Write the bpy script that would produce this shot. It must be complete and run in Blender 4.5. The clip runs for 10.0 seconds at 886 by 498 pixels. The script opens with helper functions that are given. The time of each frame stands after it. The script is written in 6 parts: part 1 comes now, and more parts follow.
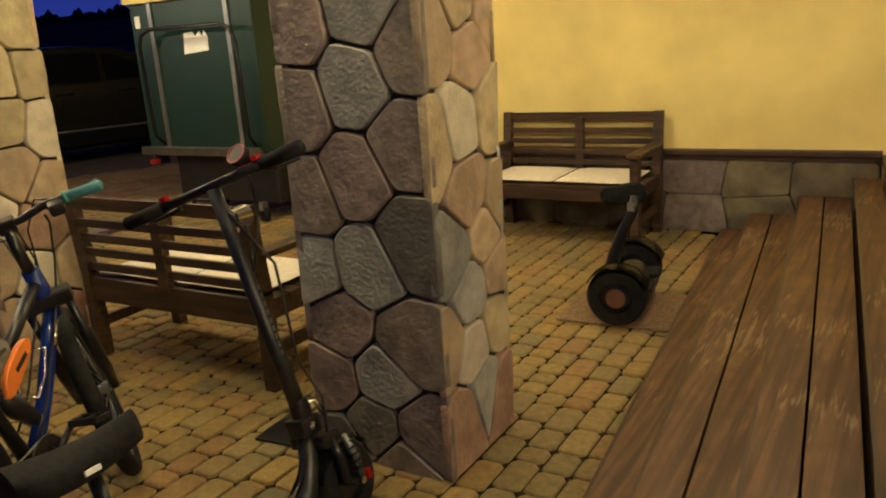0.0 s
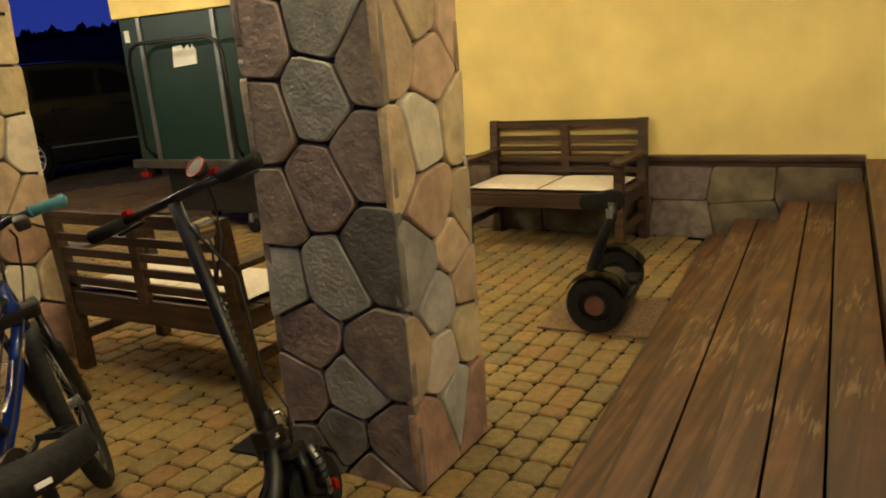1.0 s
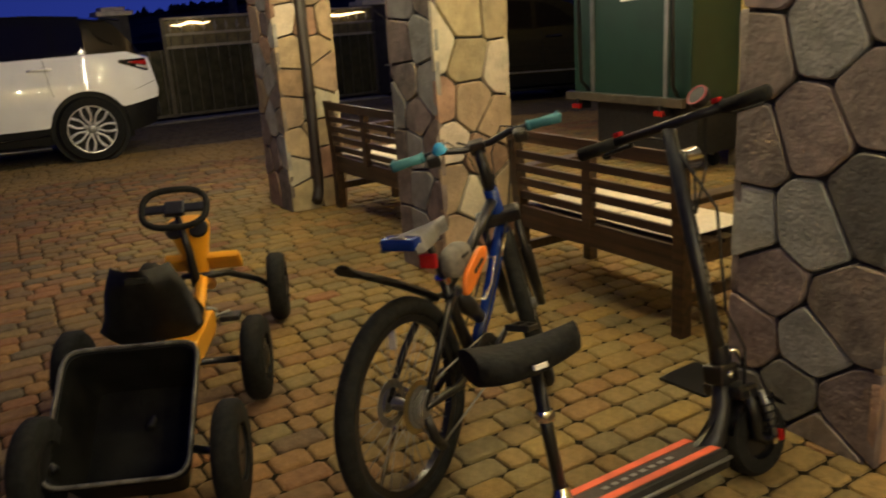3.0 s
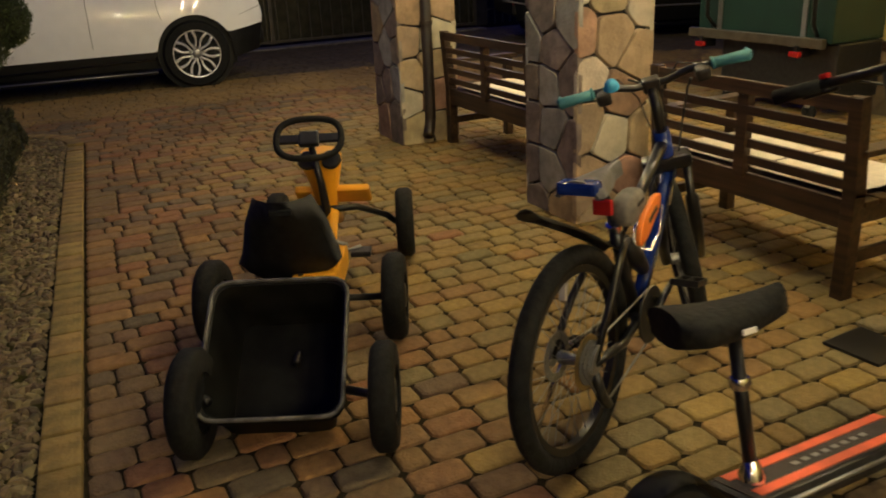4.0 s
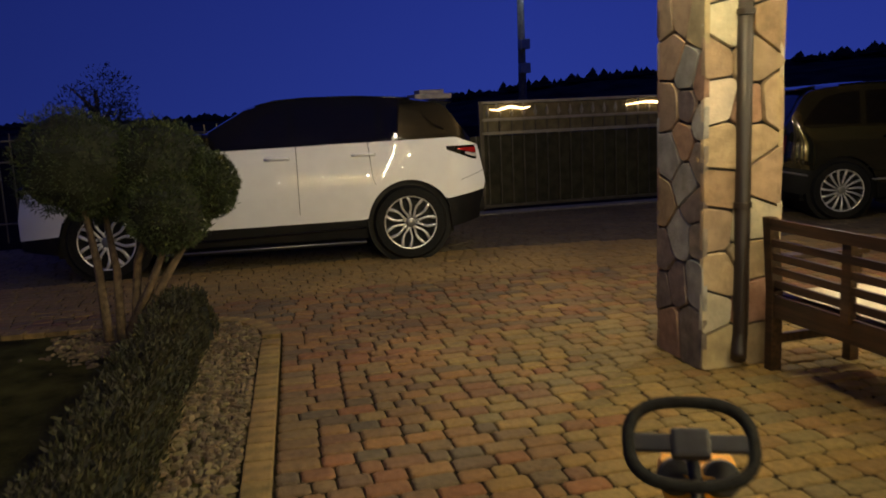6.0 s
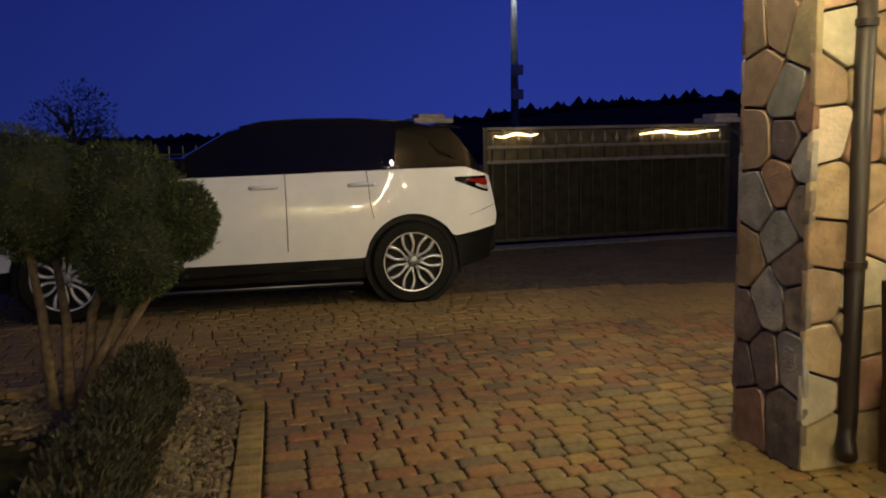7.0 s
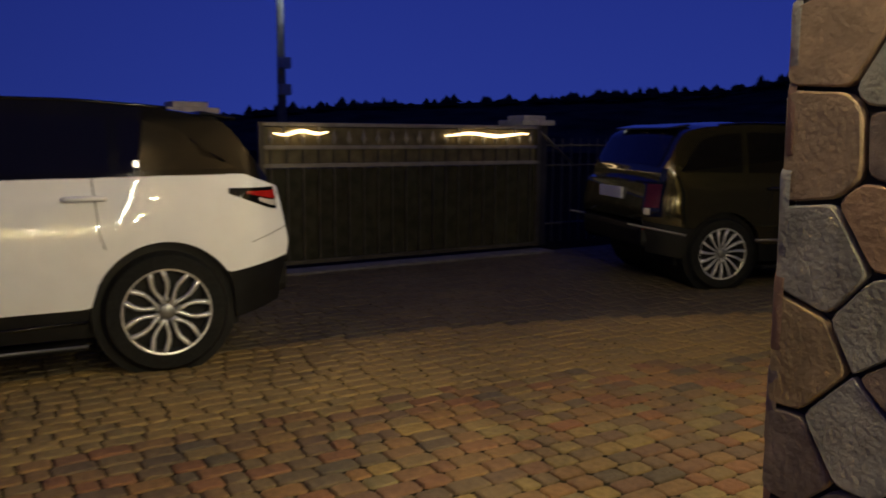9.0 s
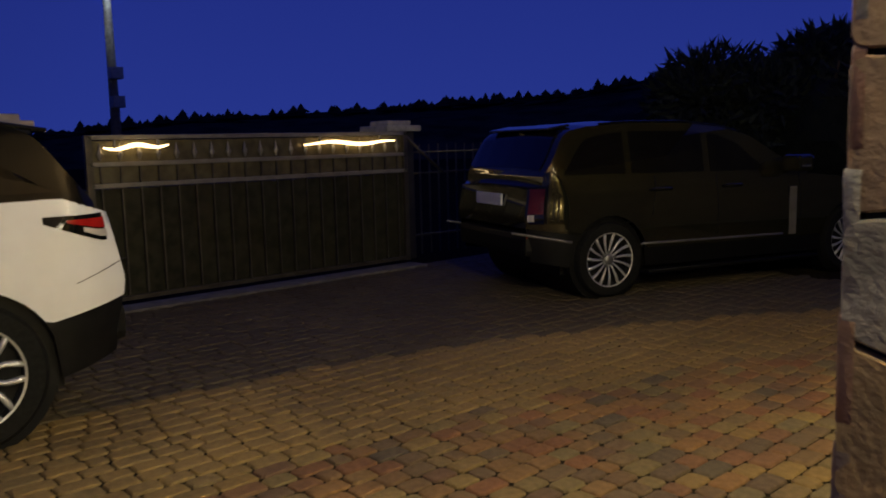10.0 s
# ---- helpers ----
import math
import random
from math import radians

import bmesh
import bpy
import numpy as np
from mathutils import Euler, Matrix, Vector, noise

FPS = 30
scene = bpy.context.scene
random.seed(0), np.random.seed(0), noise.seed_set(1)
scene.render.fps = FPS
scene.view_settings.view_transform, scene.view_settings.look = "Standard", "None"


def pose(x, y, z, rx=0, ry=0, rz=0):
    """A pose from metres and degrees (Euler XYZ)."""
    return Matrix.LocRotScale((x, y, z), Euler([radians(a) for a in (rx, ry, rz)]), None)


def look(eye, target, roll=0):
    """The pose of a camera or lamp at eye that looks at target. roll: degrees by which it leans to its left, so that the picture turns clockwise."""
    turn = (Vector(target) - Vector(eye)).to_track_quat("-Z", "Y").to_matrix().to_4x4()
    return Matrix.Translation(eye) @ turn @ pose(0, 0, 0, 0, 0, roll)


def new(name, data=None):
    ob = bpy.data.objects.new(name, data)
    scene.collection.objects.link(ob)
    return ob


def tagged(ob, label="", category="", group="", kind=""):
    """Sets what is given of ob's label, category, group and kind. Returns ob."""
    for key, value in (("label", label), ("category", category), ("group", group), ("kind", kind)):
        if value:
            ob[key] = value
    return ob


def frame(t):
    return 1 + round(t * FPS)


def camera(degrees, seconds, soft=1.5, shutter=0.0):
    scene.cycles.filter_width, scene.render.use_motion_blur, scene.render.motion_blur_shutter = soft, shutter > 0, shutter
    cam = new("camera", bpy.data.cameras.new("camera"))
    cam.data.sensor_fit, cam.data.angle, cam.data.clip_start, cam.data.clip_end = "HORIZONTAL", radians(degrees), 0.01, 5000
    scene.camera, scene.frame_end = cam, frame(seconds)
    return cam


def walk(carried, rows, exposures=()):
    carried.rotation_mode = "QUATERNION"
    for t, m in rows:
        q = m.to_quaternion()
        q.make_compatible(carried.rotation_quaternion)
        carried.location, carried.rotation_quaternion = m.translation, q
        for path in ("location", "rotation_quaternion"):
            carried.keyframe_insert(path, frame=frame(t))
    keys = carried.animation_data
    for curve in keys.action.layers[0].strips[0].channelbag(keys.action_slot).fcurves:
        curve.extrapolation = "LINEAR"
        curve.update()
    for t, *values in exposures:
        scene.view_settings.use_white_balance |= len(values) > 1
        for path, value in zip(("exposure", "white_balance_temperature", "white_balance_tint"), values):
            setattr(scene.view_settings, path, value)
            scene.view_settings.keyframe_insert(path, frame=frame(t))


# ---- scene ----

cam = camera(56.7, 10.0, soft=1.8, shutter=0.4)
ROWS = [
    (0.0, (0.198, -0.258, 1.492), (-0.801, 1.395, 0.971), -4.1),
    (0.5, (0.281, -0.217, 1.498), (-0.708, 1.453, 1.015), -4.4),
    (1.0, (0.316, -0.199, 1.488), (-0.696, 1.453, 0.988), -4.9),
    (1.5, (0.316, -0.220, 1.482), (-0.808, 1.358, 0.986), -5.2),
    (2.0, (0.286, -0.275, 1.474), (-1.081, 1.094, 0.968), -5.1),
    (2.5, (0.251, -0.332, 1.469), (-1.294, 0.822, 0.937), -4.7),
    (3.0, (0.141, -0.439, 1.473), (-1.496, 0.562, 0.908), -3.6),
    (4.3, (-0.303, -0.624, 1.455), (-1.998, 0.162, 0.741), -3.1),
    (4.5, (-0.445, -0.590, 1.452), (-2.164, 0.162, 0.760), -3.8),
    (5.0, (-0.860, -0.542, 1.443), (-2.648, 0.101, 0.817), -2.4),
    (5.5, (-1.370, -0.565, 1.465), (-3.214, 0.035, 0.975), -2.6),
    (6.0, (-1.966, -0.553, 1.462), (-3.878, -0.068, 1.131), -2.5),
    (7.5, (-3.466, -0.482, 1.486), (-5.358, 0.120, 1.245), -0.7),
    (8.0, (-4.041, -0.338, 1.477), (-5.875, 0.423, 1.230), -1.0),
    (8.5, (-4.497, -0.174, 1.456), (-6.294, 0.669, 1.214), -0.4),
    (9.0, (-4.949, -0.040, 1.454), (-6.624, 1.018, 1.178), 0.4),
    (9.5, (-5.322, 0.088, 1.450), (-6.856, 1.340, 1.168), -1.6),
    (10.0, (-5.683, 0.291, 1.436), (-7.146, 1.630, 1.178), -1.4),
]
walk(cam, [(t, look(eye, target, roll)) for t, eye, target, roll in ROWS], ((0.0, -0.03), (2.5, 0.03), (4.5, 0.0), (6.0, 0.13), (10.0, 0.10)))

# ---- light: dusk sky, warm lamps under the porch roof and on the house, an added fill ----
world = bpy.data.worlds.new("dusk")
scene.world = world
world.use_nodes = True
wn, wl = world.node_tree.nodes, world.node_tree.links
coord = wn.new("ShaderNodeTexCoord")
sep = wn.new("ShaderNodeSeparateXYZ")
ramp = wn.new("ShaderNodeValToRGB")
wl.new(coord.outputs["Generated"], sep.inputs[0])
wl.new(sep.outputs["Z"], ramp.inputs["Fac"])
ramp.color_ramp.elements[0].position, ramp.color_ramp.elements[0].color = 0.0, (0.016, 0.030, 0.215, 1)
ramp.color_ramp.elements[1].position, ramp.color_ramp.elements[1].color = 0.45, (0.006, 0.011, 0.130, 1)
side_fade = wn.new("ShaderNodeMapRange")
side_fade.inputs["From Min"].default_value, side_fade.inputs["From Max"].default_value = -0.35, 0.35
side_fade.inputs["To Min"].default_value, side_fade.inputs["To Max"].default_value = 0.58, 1.12
wl.new(sep.outputs["Y"], side_fade.inputs["Value"])
dusk = wn.new("ShaderNodeVectorMath")
dusk.operation = "SCALE"
wl.new(ramp.outputs["Color"], dusk.inputs[0])
wl.new(side_fade.outputs["Result"], dusk.inputs["Scale"])
wl.new(dusk.outputs["Vector"], wn["Background"].inputs["Color"])
wn["Background"].inputs["Strength"].default_value = 1.0


def lamp(name, place, watts, colour=(1.0, 0.62, 0.25), size=0.12):
    data = bpy.data.lights.new(name, "POINT")
    data.energy, data.color, data.shadow_soft_size = watts, colour, size
    ob = new(name, data)
    ob.location = place
    return ob


WARM = (1.0, 0.87, 0.46)
for lx, watts in ((-0.35, 7.0), (-2.55, 22.0), (-4.9, 16.0)):
    lamp("porch_light", (lx, 3.5, 2.72), watts, WARM, 0.05)
for lx, watts in ((-4.95, 51.0), (-2.15, 52.0), (-0.2, 27.0)):
    lamp("eave_light", (lx, 1.52, 2.74), watts, WARM, 0.04)
# unseen fill behind the far pillar, added to brighten the white car
lamp("corner_fill", (-7.0, 2.75, 2.3), 78.0, (1.0, 0.90, 0.68), 0.04)
for ly in (0.9, -0.3):
    lamp("house_light", (3.6, ly, 3.0), 120.0, (1.0, 0.90, 0.70), 0.06)
lamp("street_light", (-30.2, 10.1, 6.3), 12.0, (0.72, 0.86, 1.0), 0.2)


# ---- materials ----
def mat(name, base, rough=0.6, metal=0.0, vary=0.25, scale=8.0, bump=0.0, bump_scale=60.0, per="", per_amount=0.3, spec=0.5, base2=None, coat=0.0, hue=0.0):
    """Principled surface: two colours mixed by noise at two scales, tinted piece by piece, with fine relief."""
    m = bpy.data.materials.new(name)
    m.use_nodes = True
    n, l = m.node_tree.nodes, m.node_tree.links
    p = n["Principled BSDF"]
    p.inputs["Roughness"].default_value = rough
    p.inputs["Metallic"].default_value = metal
    p.inputs["Specular IOR Level"].default_value = spec
    p.inputs["Coat Weight"].default_value = coat
    tc = n.new("ShaderNodeTexCoord")
    a = n.new("ShaderNodeTexNoise")
    a.inputs["Scale"].default_value, a.inputs["Detail"].default_value = scale, 6.0
    l.new(tc.outputs["Object"], a.inputs["Vector"])
    mix = n.new("ShaderNodeMix")
    mix.data_type = "RGBA"
    dark = base2 or tuple(c * (1 - vary) for c in base)
    light = tuple(min(1, c * (1 + vary)) for c in base)
    mix.inputs["A"].default_value, mix.inputs["B"].default_value = (*dark, 1), (*light, 1)
    cr = n.new("ShaderNodeMapRange")
    cr.inputs["From Min"].default_value, cr.inputs["From Max"].default_value = 0.35, 0.65
    l.new(a.outputs["Fac"], cr.inputs["Value"])
    l.new(cr.outputs["Result"], mix.inputs["Factor"])
    out = mix.outputs["Result"]
    if per:
        hs = n.new("ShaderNodeHueSaturation")
        src = n.new("ShaderNodeObjectInfo").outputs["Random"] if per == "object" else n.new("ShaderNodeNewGeometry").outputs["Random Per Island"]
        v = n.new("ShaderNodeMapRange")
        v.inputs["To Min"].default_value, v.inputs["To Max"].default_value = 1 - per_amount, 1 + per_amount
        l.new(src, v.inputs["Value"])
        l.new(v.outputs["Result"], hs.inputs["Value"])
        if hue:
            wv = n.new("ShaderNodeMath")
            wv.operation = "MULTIPLY"
            wv.inputs[1].default_value = 7.31
            fr = n.new("ShaderNodeMath")
            fr.operation = "FRACT"
            hr = n.new("ShaderNodeMapRange")
            hr.inputs["To Min"].default_value, hr.inputs["To Max"].default_value = 0.5 - hue, 0.5 + hue
            l.new(src, wv.inputs[0])
            l.new(wv.outputs[0], fr.inputs[0])
            l.new(fr.outputs[0], hr.inputs["Value"])
            l.new(hr.outputs["Result"], hs.inputs["Hue"])
        l.new(out, hs.inputs["Color"])
        out = hs.outputs["Color"]
    l.new(out, p.inputs["Base Color"])
    if bump:
        f = n.new("ShaderNodeTexNoise")
        f.inputs["Scale"].default_value, f.inputs["Detail"].default_value = bump_scale, 5.0
        l.new(tc.outputs["Object"], f.inputs["Vector"])
        b = n.new("ShaderNodeBump")
        b.inputs["Strength"].default_value, b.inputs["Distance"].default_value = bump, 0.01
        l.new(f.outputs["Fac"], b.inputs["Height"])
        l.new(b.outputs["Normal"], p.inputs["Normal"])
    return m


def glow(name, colour, strength):
    m = bpy.data.materials.new(name)
    m.use_nodes = True
    p = m.node_tree.nodes["Principled BSDF"]
    p.inputs["Base Color"].default_value = (*colour, 1)
    p.inputs["Emission Color"].default_value = (*colour, 1)
    p.inputs["Emission Strength"].default_value = strength
    return m


def wood(name, base, dark, rough=0.45, along="Y", bump=0.15):
    """Stained timber: streaky grain stretched along one axis."""
    m = mat(name, base, rough, vary=0.2, per="object", per_amount=0.18)
    n, l = m.node_tree.nodes, m.node_tree.links
    p = n["Principled BSDF"]
    tc = n.new("ShaderNodeTexCoord")
    mp = n.new("ShaderNodeMapping")
    s = [38.0, 38.0, 38.0]
    s["XYZ".index(along)] = 1.6
    mp.inputs["Scale"].default_value = s
    g = n.new("ShaderNodeTexNoise")
    g.inputs["Scale"].default_value, g.inputs["Detail"].default_value = 1.0, 8.0
    l.new(tc.outputs["Object"], mp.inputs["Vector"])
    l.new(mp.outputs["Vector"], g.inputs["Vector"])
    mx = n.new("ShaderNodeMix")
    mx.data_type = "RGBA"
    mr = n.new("ShaderNodeMapRange")
    mr.inputs["From Min"].default_value, mr.inputs["From Max"].default_value = 0.38, 0.62
    l.new(g.outputs["Fac"], mr.inputs["Value"])
    l.new(mr.outputs["Result"], mx.inputs["Factor"])
    old = p.inputs["Base Color"].links[0].from_socket
    mx.inputs["A"].default_value = (*dark, 1)
    l.new(old, mx.inputs["B"])
    l.new(mx.outputs["Result"], p.inputs["Base Color"])
    b = n.new("ShaderNodeBump")
    b.inputs["Strength"].default_value, b.inputs["Distance"].default_value = bump, 0.006
    l.new(g.outputs["Fac"], b.inputs["Height"])
    l.new(b.outputs["Normal"], p.inputs["Normal"])
    return m


def wear(m):
    """Pale scuffs along the boards, where the stain has been walked off."""
    n, l = m.node_tree.nodes, m.node_tree.links
    p = n["Principled BSDF"]
    tc = n.new("ShaderNodeTexCoord")
    mp = n.new("ShaderNodeMapping")
    mp.inputs["Scale"].default_value = (80.0, 7.0, 4.0)
    big, fine = n.new("ShaderNodeTexNoise"), n.new("ShaderNodeTexNoise")
    big.inputs["Scale"].default_value = 2.1
    fine.inputs["Scale"].default_value, fine.inputs["Detail"].default_value = 1.0, 9.0
    l.new(tc.outputs["Object"], mp.inputs["Vector"])
    l.new(mp.outputs["Vector"], fine.inputs["Vector"])
    l.new(tc.outputs["Object"], big.inputs["Vector"])
    add = n.new("ShaderNodeMath")
    add.operation = "ADD"
    l.new(big.outputs["Fac"], add.inputs[0])
    l.new(fine.outputs["Fac"], add.inputs[1])
    mr = n.new("ShaderNodeMapRange")
    mr.inputs["From Min"].default_value, mr.inputs["From Max"].default_value = 1.16, 1.30
    mr.inputs["To Max"].default_value = 0.75
    l.new(add.outputs[0], mr.inputs["Value"])
    mx = n.new("ShaderNodeMix")
    mx.data_type = "RGBA"
    old = p.inputs["Base Color"].links[0].from_socket
    l.new(mr.outputs["Result"], mx.inputs["Factor"])
    l.new(old, mx.inputs["A"])
    mx.inputs["B"].default_value = (0.27, 0.185, 0.10, 1)
    l.new(mx.outputs["Result"], p.inputs["Base Color"])


M_PLASTER = mat("yellow_plaster", (0.72, 0.56, 0.20), 0.85, vary=0.10, scale=2.2, bump=0.25, bump_scale=45)
M_MORTAR = mat("dark_mortar", (0.035, 0.033, 0.032), 0.9, bump=0.4)
STONES = [
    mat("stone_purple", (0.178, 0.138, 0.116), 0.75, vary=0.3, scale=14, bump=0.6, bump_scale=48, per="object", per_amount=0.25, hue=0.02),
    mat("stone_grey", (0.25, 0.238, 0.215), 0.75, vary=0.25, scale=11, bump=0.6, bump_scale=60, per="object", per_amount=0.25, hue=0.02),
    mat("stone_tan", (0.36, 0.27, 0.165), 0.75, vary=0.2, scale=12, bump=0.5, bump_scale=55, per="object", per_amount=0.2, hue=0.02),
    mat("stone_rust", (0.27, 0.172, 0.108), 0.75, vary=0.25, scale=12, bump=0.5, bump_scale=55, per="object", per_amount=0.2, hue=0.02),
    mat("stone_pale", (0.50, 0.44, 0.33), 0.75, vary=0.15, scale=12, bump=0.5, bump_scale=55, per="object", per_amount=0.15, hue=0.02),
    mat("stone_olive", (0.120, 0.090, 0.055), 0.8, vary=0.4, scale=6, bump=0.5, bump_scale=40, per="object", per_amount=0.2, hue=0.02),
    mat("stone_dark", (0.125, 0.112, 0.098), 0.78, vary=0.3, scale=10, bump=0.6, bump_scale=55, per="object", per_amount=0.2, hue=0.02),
]


def paver_mat(name, colours, per):
    """Tumbled concrete block: one of several colours for each block, mottled, with a gritty face."""
    m = mat(name, colours[0], 0.72, spec=0.25, vary=0.3, scale=25, bump=0.7, bump_scale=110)
    n, l = m.node_tree.nodes, m.node_tree.links
    p = n["Principled BSDF"]
    src = n.new("ShaderNodeObjectInfo").outputs["Random"] if per == "object" else n.new("ShaderNodeNewGeometry").outputs["Random Per Island"]
    ramp_ = n.new("ShaderNodeValToRGB")
    ramp_.color_ramp.interpolation = "LINEAR"
    els = ramp_.color_ramp.elements
    for k, c in enumerate(colours):
        e = els[k] if k < 2 else els.new(1.0)
        e.position = k / (len(colours) - 1)
        e.color = (*c, 1)
    l.new(src, ramp_.inputs["Fac"])
    tc = n.new("ShaderNodeTexCoord")
    spots, cloud = n.new("ShaderNodeTexNoise"), n.new("ShaderNodeTexNoise")
    spots.inputs["Scale"].default_value, spots.inputs["Detail"].default_value = 30.0, 7.0
    cloud.inputs["Scale"].default_value, cloud.inputs["Detail"].default_value = 0.9, 3.0
    l.new(tc.outputs["Object"], spots.inputs["Vector"])
    l.new(tc.outputs["Object"], cloud.inputs["Vector"])
    add = n.new("ShaderNodeMath")
    add.operation = "ADD"
    l.new(spots.outputs["Fac"], add.inputs[0])
    l.new(cloud.outputs["Fac"], add.inputs[1])
    mr = n.new("ShaderNodeMapRange")
    mr.inputs["From Min"].default_value, mr.inputs["From Max"].default_value = 0.7, 1.3
    mr.inputs["To Min"].default_value, mr.inputs["To Max"].default_value = 0.70, 1.28
    l.new(add.outputs[0], mr.inputs["Value"])
    hs = n.new("ShaderNodeHueSaturation")
    l.new(mr.outputs["Result"], hs.inputs["Value"])
    l.new(ramp_.outputs["Color"], hs.inputs["Color"])
    l.new(hs.outputs["Color"], p.inputs["Base Color"])
    return m


TAN_TONES = ((0.215, 0.160, 0.066), (0.275, 0.178, 0.060), (0.190, 0.150, 0.068), (0.265, 0.190, 0.070), (0.250, 0.142, 0.058), (0.300, 0.205, 0.064), (0.170, 0.136, 0.070))
RED_TONES = ((0.205, 0.125, 0.058), (0.250, 0.118, 0.052), (0.125, 0.100, 0.060), (0.230, 0.140, 0.058), (0.275, 0.150, 0.055), (0.165, 0.112, 0.060), (0.240, 0.165, 0.066))
DARK_TONES = ((0.112, 0.086, 0.047), (0.092, 0.073, 0.043), (0.130, 0.097, 0.049), (0.106, 0.087, 0.051))
BAND_TONES = ((0.262, 0.176, 0.064), (0.300, 0.196, 0.068), (0.235, 0.165, 0.066))
PAVER_SINGLE = paver_mat("paver_tan", TAN_TONES, "object")
PAVER_RED_REST = paver_mat("paver_red_rest", RED_TONES, "island")
PAVER_TAN_REST = paver_mat("paver_tan_rest", TAN_TONES, "island")
PAVER_DARK_REST = paver_mat("paver_dark_rest", DARK_TONES, "island")
PAVER_BAND_REST = paver_mat("paver_band_rest", BAND_TONES, "island")
M_SAND = mat("joint_sand", (0.030, 0.024, 0.014), 0.95, spec=0.0, vary=0.3, scale=30, bump=0.5)
M_KERB = mat("kerb_yellow", (0.235, 0.158, 0.048), 0.8, vary=0.3, scale=14, bump=0.7, per="object", per_amount=0.22, hue=0.01)
M_BENCH = wood("bench_brown", (0.066, 0.035, 0.017), (0.027, 0.014, 0.008), 0.42, "X", 0.2)
M_DECK = wood("deck_brown", (0.132, 0.064, 0.026), (0.060, 0.029, 0.013), 0.55, "Y", 0.4)
wear(M_DECK)
M_CUSHION = mat("cushion_cream", (0.72, 0.65, 0.52), 0.9, vary=0.08, scale=40, bump=0.3, bump_scale=200)
M_DARKWOOD = mat("rail_dark", (0.045, 0.024, 0.016), 0.4, bump=0.1)
M_PIPE = mat("pipe_brown", (0.020, 0.013, 0.010), 0.45)
M_BLACK = mat("black_plastic", (0.012, 0.012, 0.012), 0.42, vary=0.4, scale=30)
M_BLACKMETAL = mat("black_metal", (0.015, 0.015, 0.016), 0.28, metal=0.3)
M_RUBBER = mat("rubber", (0.010, 0.010, 0.009), 0.8, vary=0.35, scale=40, bump=0.3, spec=0.2)
M_CHROME = mat("chrome", (0.75, 0.75, 0.75), 0.16, metal=1.0, vary=0.05)
M_STEEL = mat("grey_steel", (0.30, 0.30, 0.29), 0.42, metal=0.8, vary=0.15)
M_WHITEPAINT = mat("white_paint", (0.86, 0.86, 0.85), 0.6, vary=0.02, spec=0.02, coat=1.0)
M_WHITEPAINT.node_tree.nodes["Principled BSDF"].inputs["Coat Roughness"].default_value = 0.012
M_ALLOY = mat("alloy", (0.78, 0.77, 0.75), 0.30, metal=0.6, vary=0.05)
M_BLACKPAINT = mat("black_paint", (0.006, 0.006, 0.006), 0.07, vary=0.1, spec=0.28)
M_DARKPAINT = mat("dark_green_paint", (0.017, 0.016, 0.009), 0.02, vary=0.1, spec=0.8)
M_GLASS = mat("dark_glass", (0.005, 0.005, 0.006), 0.02, vary=0.1, spec=0.4)
M_YELLOW = mat("yellow_plastic", (0.80, 0.36, 0.02), 0.35, vary=0.1)
M_ORANGE = mat("orange_plastic", (0.85, 0.22, 0.03), 0.45, vary=0.1)
M_RED = mat("red_lens", (0.32, 0.012, 0.010), 0.15)
M_DARKRED = mat("dark_red_lens", (0.07, 0.010, 0.008), 0.12)
M_BLUE = mat("blue_paint", (0.008, 0.028, 0.17), 0.22, vary=0.15)
M_TEAL = mat("teal_rubber", (0.04, 0.17, 0.20), 0.6)
M_PAPER = mat("white_paper", (0.78, 0.76, 0.70), 0.8, vary=0.05)
M_GREEN = mat("green_panel", (0.0045, 0.024, 0.016), 0.45, vary=0.15, scale=4)
M_GATE = mat("gate_metal", (0.11, 0.095, 0.07), 0.4, metal=0.6, vary=0.2)
M_GATETOP = mat("gate_top_sheet", (0.15, 0.125, 0.065), 0.35, metal=0.3, vary=0.3, bump=0.25, bump_scale=2.5)
M_GATEPANEL = mat("gate_panel", (0.040, 0.038, 0.022), 0.22, vary=0.3, bump=0.12, bump_scale=3.0)


# ---- mesh helpers ----
def part(name, bm, material, parent=None, label=""):
    me = bpy.data.meshes.new(name)
    bm.to_mesh(me)
    bm.free()
    me.materials.append(material)
    ob = new(name, me)
    ob.parent = parent
    if label:
        tagged(ob, label)
    return ob


def thing(name, label, category, group="", kind="", at=None):
    ob = new(name)
    ob.empty_display_size = 0.1
    if at is not None:
        ob.matrix_basis = at
    return tagged(ob, label, category, group, kind)


def smooth(bm, limit=40):
    for f in bm.faces:
        f.smooth = True
    for e in bm.edges:
        if len(e.link_faces) == 2 and e.calc_face_angle(0) > radians(limit):
            e.smooth = False
    return bm


def box(x0, x1, y0, y1, z0, z1, bevel=0.0, bm=None, turn=None):
    b = bmesh.new()
    bmesh.ops.create_cube(b, size=1)
    bmesh.ops.transform(b, matrix=Matrix.Translation(((x0 + x1) / 2, (y0 + y1) / 2, (z0 + z1) / 2)) @ Matrix.Diagonal((x1 - x0, y1 - y0, z1 - z0, 1)), verts=b.verts)
    if bevel:
        bmesh.ops.bevel(b, geom=b.edges[:], offset=bevel, segments=2, profile=0.6, affect="EDGES")
    if turn is not None:
        bmesh.ops.transform(b, matrix=turn, verts=b.verts)
    if bm is None:
        return b
    return join(bm, b)


